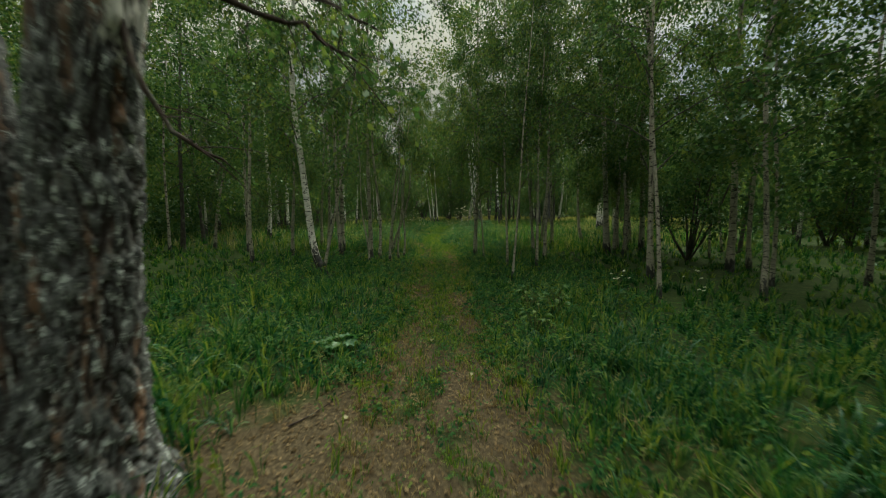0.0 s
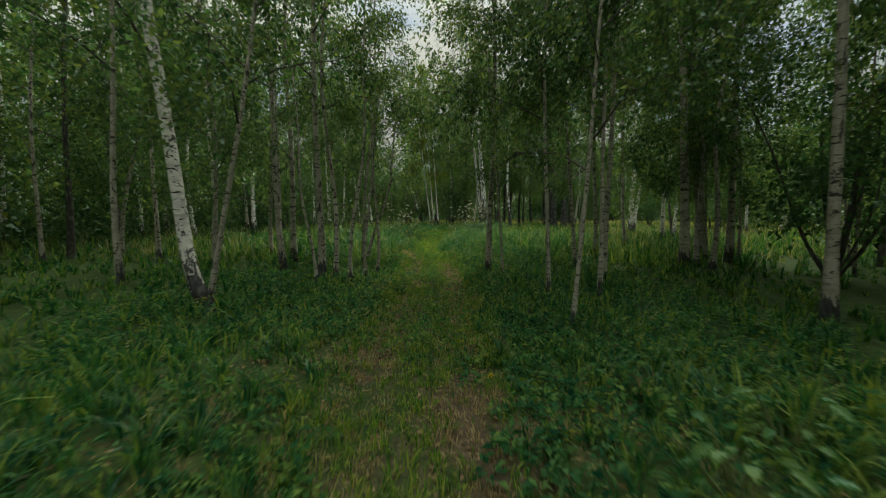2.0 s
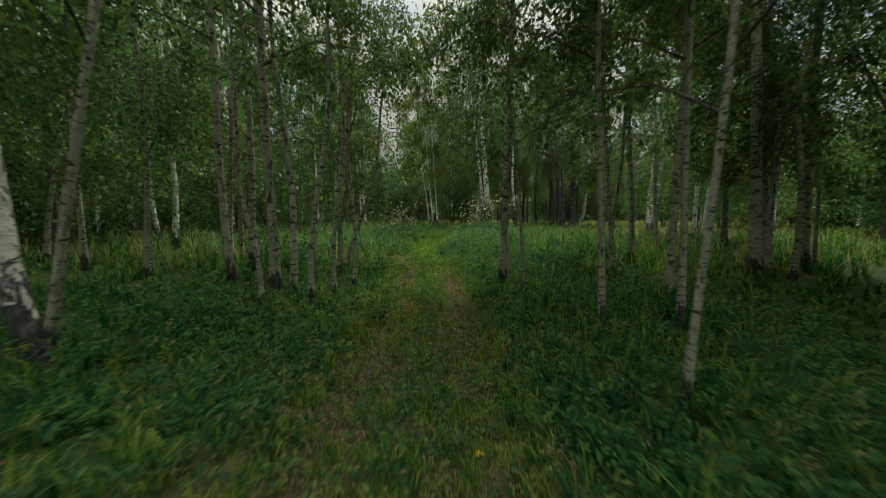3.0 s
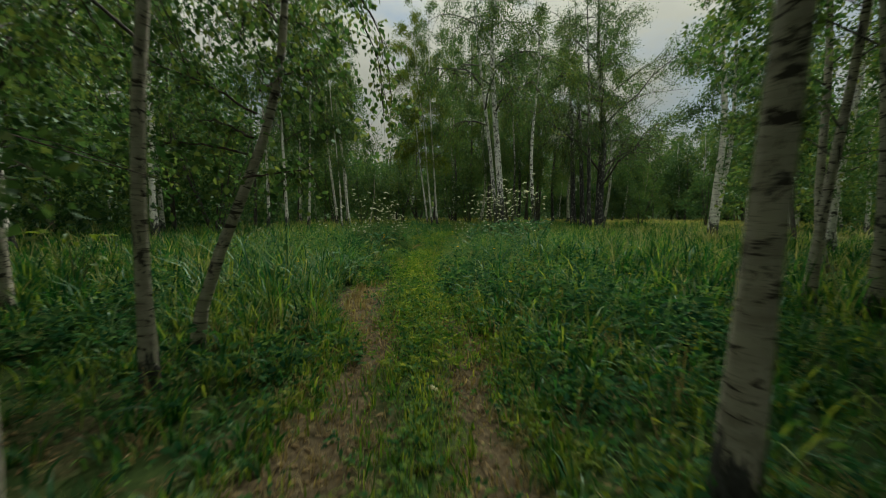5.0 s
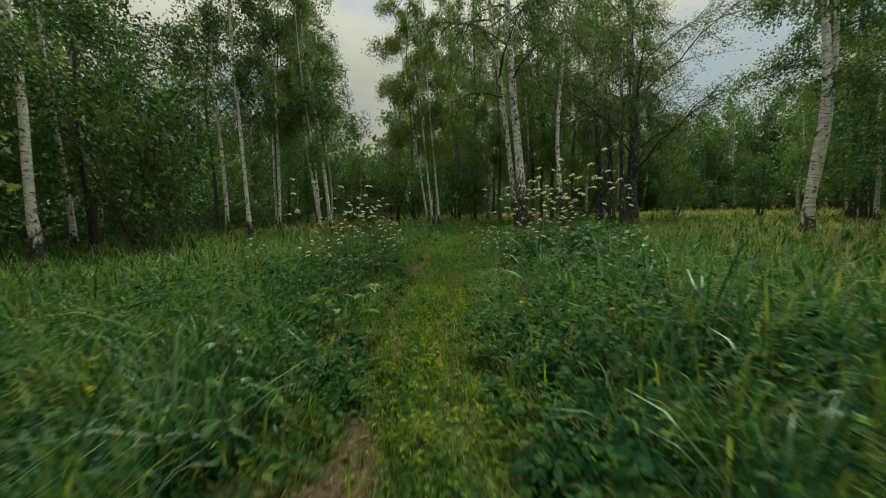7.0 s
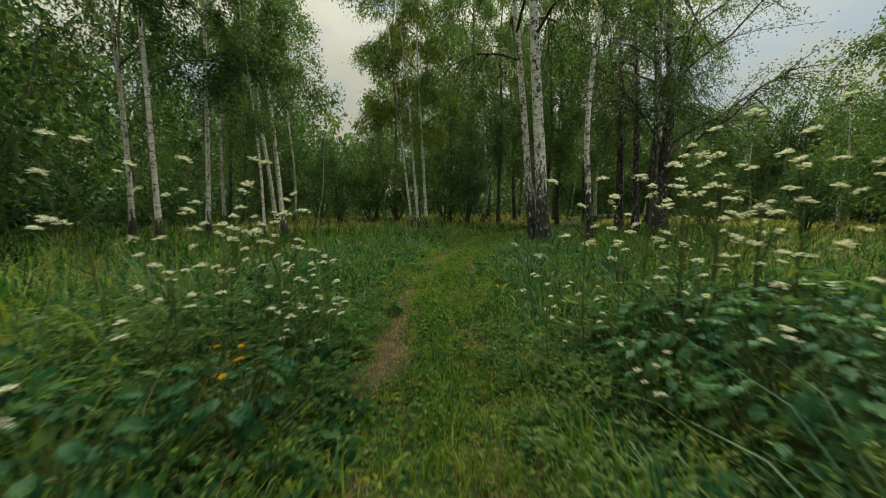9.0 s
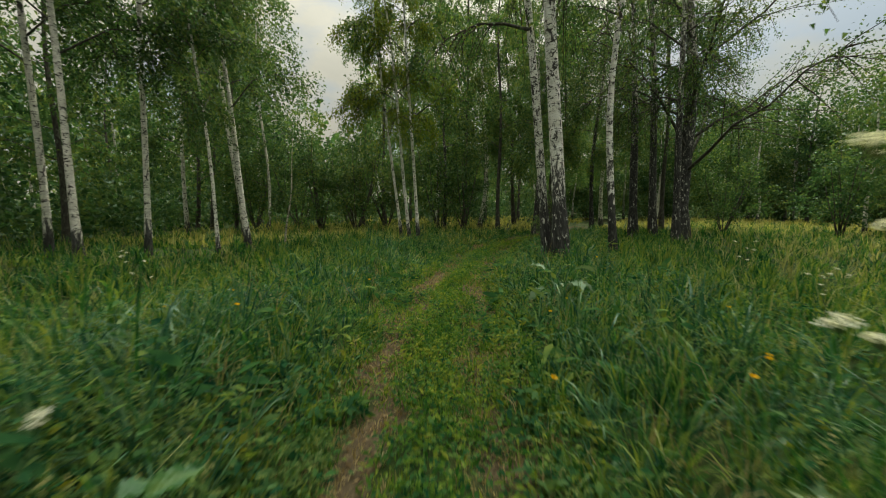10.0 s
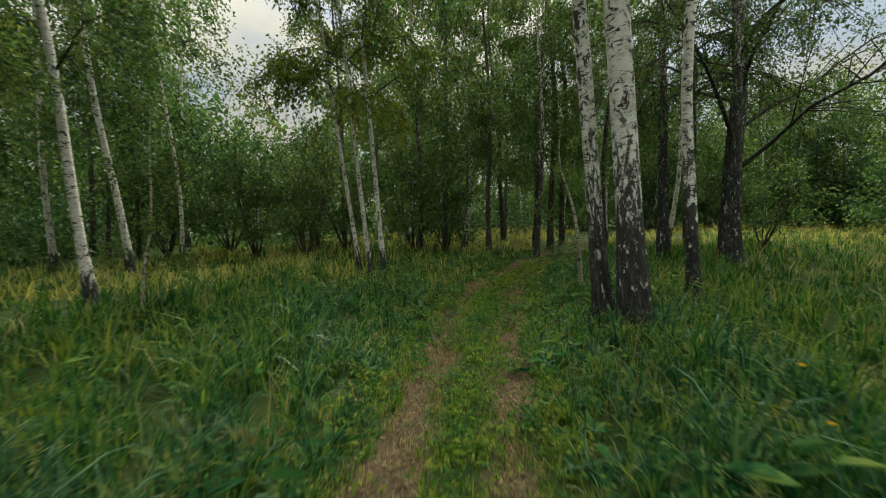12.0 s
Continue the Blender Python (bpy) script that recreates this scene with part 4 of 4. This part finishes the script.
    tall = np.interp(y, (-5, 2, 6, 9, 12, 14, 17, 21, 27, 40), (0.34, 0.34, 0.24, 0.19, 0.27, 0.42, 0.50, 0.44, 0.36, 0.32))
    off = np.clip((d - np.interp(y, (19, 23), (0.45, 0.60))) / np.interp(y, (8, 13, 24, 28), (1.7, 0.8, 0.9, 1.4)), 0, 1)
    strip = np.interp(y, (-5, 8, 13, 16, 18, 20, 26, 40), (0.10, 0.09, 0.11, 0.13, 0.14, 0.12, 0.10, 0.10))
    tall = tall * (1 - 0.5 * np.exp(-(((x + 1.8) / 2.0) ** 2 + ((y - 11.3) / 1.6) ** 2)))
    return strip * (1 - off) + tall * off * (1 + 0.25 * fold((x * 0.8, y * 0.8), 2))


def grass_patch(name, seed, x0, x1, y0, y1, per_m2, width, reach, material, label, thin=0.0, scale=1.0, tuft=10, fine=True, worn=0.95):
    """Blades in tussocks over a stretch beside the path, thinned where the ground is worn. reach: nearest and farthest from the path's middle."""
    r = np.random.default_rng(seed)
    cx, cy = scatter(r, x0, x1, y0, y1, per_m2 / tuft)
    n = len(cx)
    own = np.repeat(r.lognormal(0, 0.30, n).clip(0.45, 1.9), tuft)
    lay = np.repeat(r.uniform(0, 2 * np.pi, n), tuft) + r.normal(0, 0.8, n * tuft)
    dx, dy = r.normal(0, 0.022 * (1 + 9 * width), (2, n * tuft))
    splay = np.where(r.random(n * tuft) < 0.55, np.arctan2(dy, dx) + r.normal(0, 0.5, n * tuft), lay)
    x, y = np.repeat(cx, tuft) + dx, np.repeat(cy, tuft) + dy
    x = x + path_x(y)
    d = np.abs(x - path_x(y))
    keep = 0.4 * r.random(len(x)) + 0.6 * np.repeat(r.random(n), tuft) > wear_at(x, y) * worn + thin * (fold((x * 1.3, y * 1.3), 3) > 0.25)
    crowded = (fold((x * 0.9, y * 0.9), 69) + 0.5 * fold((x * 3.1, y * 2.7), 7) > 0.10) & (y > 12.5) & (y < 21.5) & (d < 2.6)
    keep &= (d >= reach[0]) & (d < reach[1]) & ~(crowded & (r.random(len(x)) < 0.50))
    x, y = x[keep], y[keep]
    h = grass_height(x, y) * r.uniform(0.5, 1.25, len(x)) * own[keep] * scale
    lean = 0.12 + 1.0 * r.beta(1.8, 1.9, len(x))
    v, f = blades(x, y, ground_z(x, y) - 0.01, h, width * r.uniform(0.55, 1.45, len(x)), lean, splay[keep], r, fine)
    tagged(new(name, mesh_of(name, v, f, material, False)), label, "grass", kind="stuff")


grass_patch("path_grass", 1, -0.9, 0.9, -1, 33, 1800, 0.0075, (0, 0.75), M_GRASS_LOW, "short thin grass on the trodden path", fine=False, tuft=12, worn=0.90)
for n, (a, b) in enumerate(((-1, 7), (7, 14), (14, 21), (21, 28), (28, 36))):
    grass_patch("meadow_grass", 10 + n, -2.3, 2.3, a, b, (860, 760, 600, 700, 480)[n], 0.0115, (0.5, 2.3), M_GRASS, "tall green meadow grass beside the path", 0.15 if n < 2 else 0.40, 1.0, 14)
    grass_patch("bluish_grass", 15 + n, -2.6, 2.6, a, b, (90, 70, 210, 220, 90)[n], 0.0145, (0.6, 2.6), M_GRASS_BLUE, "arching blue-green grass tussocks beside the path", 0.30, 1.12, 18)
    grass_patch("meadow_grass", 20 + n, -5.5, 5.5, a, b, (300, 240, 300, 320, 300)[n], 0.019, (2.2, 5.5), M_GRASS, "tall green meadow grass off the path", 0.25, 1.0, 14, False)
grass_patch("far_grass", 30, -13.5, 13.5, -2, 42, 105, 0.022, (5.4, 13.5), M_GRASS, "knee-high meadow grass towards the woods", 0.0, 0.85, 12, False)
grass_patch("far_grass", 31, -24, 30, -6, 48, 20, 0.045, (13.4, 40), M_GRASS, "knee-high grass in front of the woods", 0.0, 0.8, 12, False)
# both pale strips carry the meadow's sunlit band in their blade colour
grass_patch("pale_grass", 35, -12, 1.0, 30.5, 37, 70, 0.016, (1.2, 14), M_SUNLIT_GRASS, "yellow-green grass coloured pale as if sunlit before the wood", 0.0, 1.0, 8, False)
grass_patch("pale_grass", 36, -14, 24, 36, 52, 34, 0.032, (1.2, 30), M_SUNLIT_GRASS, "yellow-green grass coloured pale as if sunlit in a clearing", 0.0, 1.0, 8, False)
grass_patch("flowering_grass", 32, -14, 14, 13, 42, 22, 0.013, (2.6, 14), M_PLUME, "yellowish flowering grass across the meadow", 0.0, 1.05, 5, False)
grass_patch("flowering_grass", 33, 8, 29, 22, 48, 12, 0.03, (6, 40), M_PLUME, "yellowish flowering grass in the open meadow", 0.0, 1.0, 6, False)
grass_patch("flowering_grass", 34, -3, 3, 12.5, 32, 26, 0.006, (0.75, 3), M_PLUME, "thin yellowish flowering grass beside the path", 0.0, 1.15, 5, False)
grass_patch("dry_grass", 40, -1.6, 1.6, -1, 34, 60, 0.006, (0.2, 1.6), M_STRAW, "bleached dry grass stalks by the path", 0.0, 1.1, 8, False)
grass_patch("flattened_straw", 41, -0.75, 0.75, -1, 34, 1200, 0.0065, (0.12, 0.72), M_STRAW, "short bleached straw in the worn ruts", 0.0, 0.6, 9, False, 0.0)


def litter():
    """Small curled brown leaves and straw bits on the bare ground."""
    r = np.random.default_rng(50)
    x, y = scatter(r, -2.8, 2.6, -1, 34, 620)
    x = x + path_x(y)
    keep = r.random(len(x)) < wear_at(x, y) * 0.85 + np.interp(y, (12, 14), (0.20, 0.03))
    x, y = x[keep], y[keep]
    n = len(x)
    at = np.stack([x, y, ground_z(x, y) + r.uniform(0.002, 0.015, n)], 1)
    go = np.stack([r.normal(0, 1, n), r.normal(0, 1, n), r.normal(0, 0.18, n)], 1)
    along = unit(go)
    flat = np.cross(along, [0, 0, 1.0])
    size = r.uniform(0.014, 0.054, n)[:, None]
    w = r.uniform(0.15, 0.62, n)[:, None]
    mid = at + along * size * 0.5 + np.array([0, 0, 1.0]) * size * r.uniform(-0.1, 0.3, n)[:, None]
    v = np.stack([at, mid + flat * size * w / 2, at + along * size, mid - flat * size * w / 2], 1).reshape(-1, 3)
    tagged(new("leaf_litter", mesh_of("leaf_litter", v, np.arange(4 * n).reshape(-1, 4), M_LITTER, False)), "brown fallen leaves and straw on the ruts", "leaf litter", kind="stuff")


litter()


def herbs(name, seed, count, spread_x, y0, y1, size, tall, material, label, near=0.3, leaves_each=16, broad=0.55, gather=-0.25, shape=ovals):
    """Broad-leaved plants: leaves in whorls up short stems, all one carpet. gather: how far they keep to patches."""
    r = np.random.default_rng(seed)
    y = r.uniform(y0, y1, count)
    d = (near + r.random(count) ** 1.3 * spread_x) * r.choice([-1, 1], count)
    x = path_x(y) + d
    keep = (fold((x * 0.9, y * 0.9), seed) + 0.5 * fold((x * 3.1, y * 2.7), 7) + r.normal(0, 0.25, count) > gather) & (r.random(count) > wear_at(x, y))
    x, y = x[keep], y[keep]
    n = len(x)
    h = np.minimum(tall, grass_height(x, y) * 1.15) * r.uniform(0.5, 1.1, n)
    t = r.random((n, leaves_each))
    a = r.uniform(0, 2 * np.pi, t.shape)
    out = (0.03 + 0.10 * (1 - t) * h[:, None] / max(tall, 0.01)) * r.uniform(0.4, 1.3, t.shape)
    at = np.stack([x[:, None] + out * np.cos(a), y[:, None] + out * np.sin(a), ground_z(x, y)[:, None] + 0.02 + t * h[:, None]], -1).reshape(-1, 3)
    go = np.stack([np.cos(a), np.sin(a), r.normal(0.0, 0.40, a.shape)], -1).reshape(-1, 3)
    v, f = shape(at, go, size * r.uniform(0.6, 1.35, len(at)), r, broad, level=2.2)
    tagged(new(name, mesh_of(name, v, f, material, False)), label, "plants", kind="stuff")


herbs("low_herbs", 61, 6000, 1.0, -0.5, 33, 0.032, 0.12, M_HERB, "small round-leaved herbs along the path", 0.0, 14, shape=leaves)
herbs("tall_herbs", 62, 3900, 3.0, -0.5, 34, 0.058, 0.55, M_HERB, "leafy green herbs among the grass", 0.38, 20, 0.46, shape=leaves)
herbs("nettle_patch", 69, 3200, 2.4, 12.5, 21.8, 0.066, 0.58, M_NETTLE, "dark green nettles growing in dense patches", 0.42, 20, 0.44, 0.10)
herbs("shade_herbs", 70, 2000, 3.4, 3.0, 12.5, 0.052, 0.40, M_NETTLE, "dark green leafy plants in the shade of birches", 0.7, 16, 0.5, -0.1, shape=leaves)
herbs("leafy_herbs", 67, 2600, 2.4, 16.2, 21.4, 0.040, 0.60, M_FERNY, "dense feathery leaves below the white umbels", 0.5, 30, 0.30, shape=leaves)
herbs("pale_herbs", 63, 800, 3.0, -0.5, 34, 0.048, 0.50, M_LEAF_YELLOW, "pale yellow-green herbs among the grass", 0.5, 20, shape=leaves)
herbs("dock_leaves", 64, 260, 2.6, 13, 34, 0.19, 0.45, M_HERB, "long broad leaves standing in the meadow grass", 0.6, 9, 0.28)
herbs("path_herbs", 68, 2600, 0.85, 12.5, 34, 0.050, 0.17, M_GRASS_LOW, "bright green leafy tufts along the path", 0.0, 12, 0.34, shape=leaves)
herbs("clover", 65, 600, 0.75, 12.6, 20.5, 0.030, 0.10, M_LEAF_YELLOW, "low yellow-green clover on the overgrown path", 0.0, 16, 0.8, shape=leaves)


def plumes():
    """Pale feathery flower spikes that stand over the grass."""
    r = np.random.default_rng(66)
    n = 950
    y = r.uniform(0.5, 31, n)
    x = path_x(y) + (0.6 + r.random(n) ** 1.5 * 4.0) * r.choice([-1, 1], n)
    h = grass_height(x, y) * r.uniform(1.05, 1.55, n)
    t = r.random((n, 26))
    a = r.uniform(0, 2 * np.pi, t.shape)
    q = 0.022 * (1.15 - t) * r.uniform(0.3, 1.2, t.shape)
    at = np.stack([x[:, None] + q * np.cos(a) + 0.05 * t, y[:, None] + q * np.sin(a), ground_z(x, y)[:, None] + h[:, None] * (0.72 + 0.33 * t)], -1).reshape(-1, 3)
    v, f = leaves(at, r.normal(0, 1, at.shape), r.uniform(0.008, 0.017, len(at)), r, 0.7)
    tagged(new("flower_plumes", mesh_of("flower_plumes", v, f, M_PLUME, False)), "pale yellowish flower spikes over the grass", "wild flowers", kind="stuff")


plumes()


# ---- single plants ----
def umbel_kind(seed, height):
    """Cow parsley: a branched stalk, flat heads of many tiny white flowers and feathery leaves."""
    r = np.random.default_rng(seed)
    stalks, heads, leaf_at, leaf_go = [], [], [], []
    main = np.stack([np.zeros(5), np.zeros(5), np.linspace(0, height * 0.8, 5)], 1) + r.normal(0, 0.012, (5, 3)) * np.linspace(0, 1, 5)[:, None]
    stalks.append(tube(main, np.linspace(0.006, 0.0035, 5), 5))
    for k in range(r.integers(6, 10)):
        a, z = r.uniform(0, 6.28) + 2.1 * k, r.uniform(0.45, 0.8) * height
        p0 = np.array([np.interp(z, main[:, 2], main[:, 0]), np.interp(z, main[:, 2], main[:, 1]), z])
        top = p0 + np.array([math.cos(a) * r.uniform(0.07, 0.24), math.sin(a) * r.uniform(0.07, 0.24), r.uniform(0.12, 0.28)])
        bow = (p0 + top) / 2 + np.array([math.cos(a), math.sin(a), -0.6]) * 0.02
        stalks.append(tube(np.stack([p0, bow, top]), [0.003, 0.0022, 0.0016], 4))
        wide = r.uniform(0.015, 0.030)
        bits, slope = [], r.normal(0, 0.32, 2)
        for j in range(13):
            b = 2.4 * j + r.uniform(-0.3, 0.3)
            c = top + np.array([math.cos(b), math.sin(b), 0]) * wide * math.sqrt((j + 0.3) / 13) + np.array([0, 0, 0.026 - 0.22 * wide * j / 13 + r.normal(0, 0.002)])
            c[2] += slope @ (c - top)[:2]
            stalks.append(tube(np.stack([top, c]), [0.0010, 0.0008], 3))
            m = 6
            at = c + r.normal(0, 0.0040, (m, 3)) * [1, 1, 0.35]
            bits.append(leaves(at, r.normal(0, 1, (m, 3)) * [1, 1, 0.5], 0.0075, r, 0.95, 0.05))
        heads.append(mesh_of("umbel", *join(bits), M_UMBEL, False))
    for k in range(7):
        a, z = r.uniform(0, 6.28), r.uniform(0.08, 0.5) * height
        for j in range(14):
            u = (j + 1) / 14
            for s in (-1, 1):
                leaf_at.append([math.cos(a) * u * 0.2, math.sin(a) * u * 0.2, z + 0.07 * u - 0.10 * u * u])
                leaf_go.append([math.cos(a + s * 1.0), math.sin(a + s * 1.0), 0.15])
    ferny = mesh_of("foliage", *leaves(np.array(leaf_at), np.array(leaf_go), 0.055 * r.uniform(0.6, 1.2, len(leaf_at)), r, 0.36), M_FERNY, False)
    return mesh_of("stalk", *join(stalks), M_STALK), heads, ferny


UMBELS = [umbel_kind(80 + i, 1.0 + 0.06 * i) for i in range(4)]


def umbel_plant(n, x, y, height):
    stalk, heads, ferny = UMBELS[n % 4]
    e = tagged(new("cow_parsley"), "flowering cow parsley with flat white umbels", "wild flower", "cow parsley in the meadow")
    e.matrix_world = Matrix.Translation((x, y, float(ground_z(x, y)))) @ pose(0, 0, 0, rng.normal(0, 5), rng.normal(0, 5), rng.uniform(0, 360)) @ Matrix.Scale(height / (1.0 + 0.06 * (n % 4)), 4)
    part("stalk", stalk, e)
    for h in heads:
        part("umbel", h, e, "flat white flower head")
    part("foliage", ferny, e)


for n in range(5):
    y = 18.7 + 1.2 * rng.random()
    side = -1 if n % 5 < 3 else 1
    umbel_plant(n, float(path_x(y) + side * rng.uniform(0.9, 2.6)), float(y), rng.uniform(0.6, 1.05))
for n in range(3):
    y = rng.uniform(17.2, 19.0)
    x = path_x(y) + (-1 if n % 2 else 1) * rng.uniform(0.9, 2.4)
    umbel_plant(n, float(x), float(y), rng.uniform(0.9, 1.2))
for n, (x, y, h) in enumerate(((-1.42, 20.2, 1.5), (-1.15, 20.25, 1.42), (-0.98, 20.2, 1.32), (-0.84, 20.3, 1.3), (-1.3, 19.9, 1.2), (-1.55, 19.9, 1.15), (-0.86, 19.9, 1.0), (-0.9, 19.8, 0.95),
                               (-0.68, 20.0, 0.92), (-1.35, 19.5, 1.0), (-0.75, 19.7, 0.8), (-1.9, 20.4, 1.4), (0.95, 20.3, 1.42), (1.2, 20.3, 1.35), (1.38, 20.35, 1.45),
                               (1.65, 20.35, 1.45), (1.9, 20.4, 1.5), (1.5, 20.1, 1.2), (0.68, 20.1, 0.85), (0.78, 19.8, 0.8), (1.3, 19.8, 0.85), (2.0, 20.2, 1.3),
                               (1.55, 20.3, 1.6), (1.78, 20.25, 1.72), (2.0, 20.2, 1.82), (2.25, 20.15, 1.9), (2.35, 19.9, 1.7), (2.1, 20.4, 1.75), (-2.1, 20.15, 1.6))):
    umbel_plant(n, x, y - 0.15, h)
for x, y in ((-3.0, 23.4), (3.3, 22.6), (4.0, 24.4), (3.4, 5.4), (4.1, 4.6)):
    umbel_plant(int(y), x, y, 0.8)


def oval_leaf(length, width, curl, lobes=0):
    """A large leaf with a midrib fold, lying along +x from its stalk."""
    n, m = 12, 7
    u, s = np.meshgrid(np.linspace(0, 1, n), np.linspace(-1, 1, m), indexing="ij")
    edge = np.sin(np.pi * np.clip(u * 0.96 + 0.02, 0, 1)) ** 0.7 * (1 + 0.22 * np.cos(u * lobes * 6.28)) if lobes else np.sin(np.pi * (u * 0.94 + 0.03)) ** 0.75
    v = np.stack([u * length, s * edge * width / 2, curl * length * (u - u * u * 1.5) + 0.12 * width * np.abs(s) ** 1.3 + 0.01 * np.sin(u * 22 + s * 5)], -1).reshape(-1, 3)
    i, j = np.meshgrid(np.arange(n - 1), np.arange(m - 1), indexing="ij")
    a = i * m + j
    return v, np.stack([a, a + 1, a + 1 + m, a + m], -1).reshape(-1, 4)


def leafy_plant(name, label, x, y, height, count, length, width, material, seed, lobes=0):
    """A rosette of large leaves on short stalks."""
    r = np.random.default_rng(seed)
    e = tagged(new(name), label, "plant")
    e.location = (x, y, float(ground_z(x, y)))
    for k in range(count):
        a, h = 2.4 * k + r.uniform(-0.4, 0.4), height * r.uniform(0.45, 1.0)
        top = np.array([math.cos(a), math.sin(a), 0]) * height * 0.35 + [0, 0, h]
        part("stalk", mesh_of("stalk", *tube(np.stack([[0, 0, -0.02], top * [0.45, 0.45, 0.6], top]), [0.006, 0.005, 0.003], 5), M_STALK), e)
        k2 = r.uniform(0.75, 1.15)
        ob = part("leaf", mesh_of("leaf", *oval_leaf(length * k2, width * k2, 0.35, lobes), material), e)
        ob.matrix_local = Matrix.Translation(top) @ pose(0, 0, 0, r.normal(0, 14), r.uniform(-15, 30), math.degrees(a))


leafy_plant("burdock", "broad grey-green burdock leaves above the grass", 1.40, 23.78, 0.55, 6, 0.25, 0.20, M_BURDOCK, 1)
leafy_plant("burdock", "broad dark green burdock by the path", -0.95, 20.4, 0.45, 10, 0.15, 0.10, M_HERB, 2)
leafy_plant("lobed_plant", "low plant with large lobed green leaves", -0.56, 3.5, 0.17, 9, 0.14, 0.10, M_HERB, 3, 3)
leafy_plant("lobed_plant", "low plant with large lobed green leaves", -0.34, 3.62, 0.17, 8, 0.13, 0.10, M_HERB, 4, 3)
leafy_plant("yellow_plant", "young plant with yellow-green leaves beside the path", -0.75, 16.9, 0.55, 10, 0.13, 0.07, M_LEAF_YELLOW, 5)
leafy_plant("yellow_plant", "young plant with yellow-green leaves in the grass", -3.9, 14.6, 0.8, 11, 0.15, 0.06, M_LEAF_YELLOW, 6)
for k, (x, y) in enumerate(((1.9, 4.3), (2.3, 4.9), (2.5, 5.6), (2.0, 5.2), (1.75, 15.2), (-1.3, 16.2), (-0.9, 15.6), (1.6, 18.4), (2.0, 19.0))):
    leafy_plant("nettle", "leafy dark green nettle clump by the path", x, y, 0.38, 14, 0.09, 0.05, M_HERB, 20 + k)

for k, (x, y, h) in enumerate(((1.35, 19.1, 0.62), (1.62, 19.3, 0.78), (1.8, 18.95, 0.74), (1.5, 18.75, 0.60), (2.05, 19.3, 0.8), (1.95, 18.6, 0.66), (1.15, 19.6, 0.55), (1.45, 19.75, 0.70), (1.85, 19.8, 0.78), (2.25, 19.75, 0.80), (1.3, 20.1, 0.62),
                             (1.7, 20.25, 0.72), (2.15, 20.35, 0.8), (2.6, 20.0, 0.82), (2.45, 19.3, 0.8), (-1.0, 19.3, 0.5), (-1.35, 18.8, 0.55))):
    leafy_plant("tall_nettle", "tall dense clump of dark toothed leaves beside the path", x, y, h, 42, 0.115, 0.06, M_NETTLE, 40 + k, 5)

PETALS = mesh_of("petals", *leaves(np.zeros((8, 3)), np.stack([np.cos(np.arange(8) * 0.785), np.sin(np.arange(8) * 0.785), 0.35 + 0 * np.arange(8)], 1), 0.020, np.random.default_rng(3), 0.8), M_YELLOW, False)
FLOWER_STALK = mesh_of("stalk", *tube([(0, 0, 0), (0.01, 0, 0.2), (0.0, 0.012, 0.40)], [0.0022, 0.0018, 0.0014], 5), M_STALK)
for k in range(30):
    y = float(rng.uniform(13.5, 26))
    x = float(path_x(y) + rng.choice([-1, 1]) * rng.uniform(0.55, 2.6))
    if k < 5:
        x, y = -1.05 - 0.06 * k, 19.55 + 0.05 * k
    e = tagged(new("yellow_flower"), "small yellow-orange flower in the grass", "wild flower", "yellow flowers")
    e.matrix_world = Matrix.Translation((x, y, float(ground_z(x, y)))) @ pose(0, 0, 0, rng.normal(0, 8), rng.normal(0, 8), rng.uniform(0, 360)) @ Matrix.Scale(rng.uniform(0.75, 1.15), 4)
    part("stalk", FLOWER_STALK, e)
    part("petals", PETALS, e, "bright yellow petals").location = (0, 0.012, 0.40)

DRY_LEAF = [mesh_of("fallen_leaf", *oval_leaf(0.05, 0.035, 0.5 + 0.4 * k), (M_DRY, M_YELLOW, M_LITTER)[k]) for k in range(3)]
for k, (x, y, kind) in enumerate(((0.55, 2.55, 0), (0.95, 4.9, 0), (1.2, 6.6, 1), (0.62, 3.9, 0), (0.12, 2.75, 2), (0.05, 2.3, 0), (-0.15, 1.95, 2), (0.95, 7.4, 1), (0.45, 12.35, 0),
                                  (-0.42, 15.0, 0), (0.36, 11.6, 2), (0.1, 12.9, 2), (-0.33, 21.3, 0), (-0.2, 23.6, 0), (0.35, 22.9, 2), (1.05, 3.1, 0))):
    ob = tagged(new("fallen_leaf", DRY_LEAF[kind]), ("bleached pale leaf fallen on the path", "yellow leaf fallen on the path", "brown curled leaf fallen on the path")[kind], "leaf", "fallen leaves")
    ob.matrix_world = pose(x, y, float(ground_z(x, y)) + 0.012, rng.normal(0, 15), rng.normal(0, 15), rng.uniform(0, 360)) @ Matrix.Scale(rng.uniform(0.8, 1.3), 4)


def fallen_twig(x, y, turn, length, lift):
    r = np.random.default_rng(int(abs(x) * 100))
    t = np.linspace(0, 1, 7)
    pts = np.stack([t * length, r.normal(0, 0.012, 7), t * lift + r.normal(0, 0.006, 7)], 1)
    ob = tagged(new("fallen_twig", mesh_of("fallen_twig", *tube(pts, np.linspace(0.007, 0.002, 7), 6), M_TWIG)), "thin dark dead twig lying on grass", "twig", "dead twigs")
    ob.matrix_world = pose(x, y, float(ground_z(x, y)) + 0.01, 0, 0, turn)


fallen_twig(-0.42, 16.0, 115, 0.5, 0.3)
fallen_twig(0.25, 6.9, 30, 0.45, 0.02)
fallen_twig(1.1, 3.4, 150, 0.35, 0.02)
fallen_twig(-0.3, 2.2, 60, 0.6, 0.03)
fallen_twig(0.6, 9.2, 95, 0.5, 0.02)
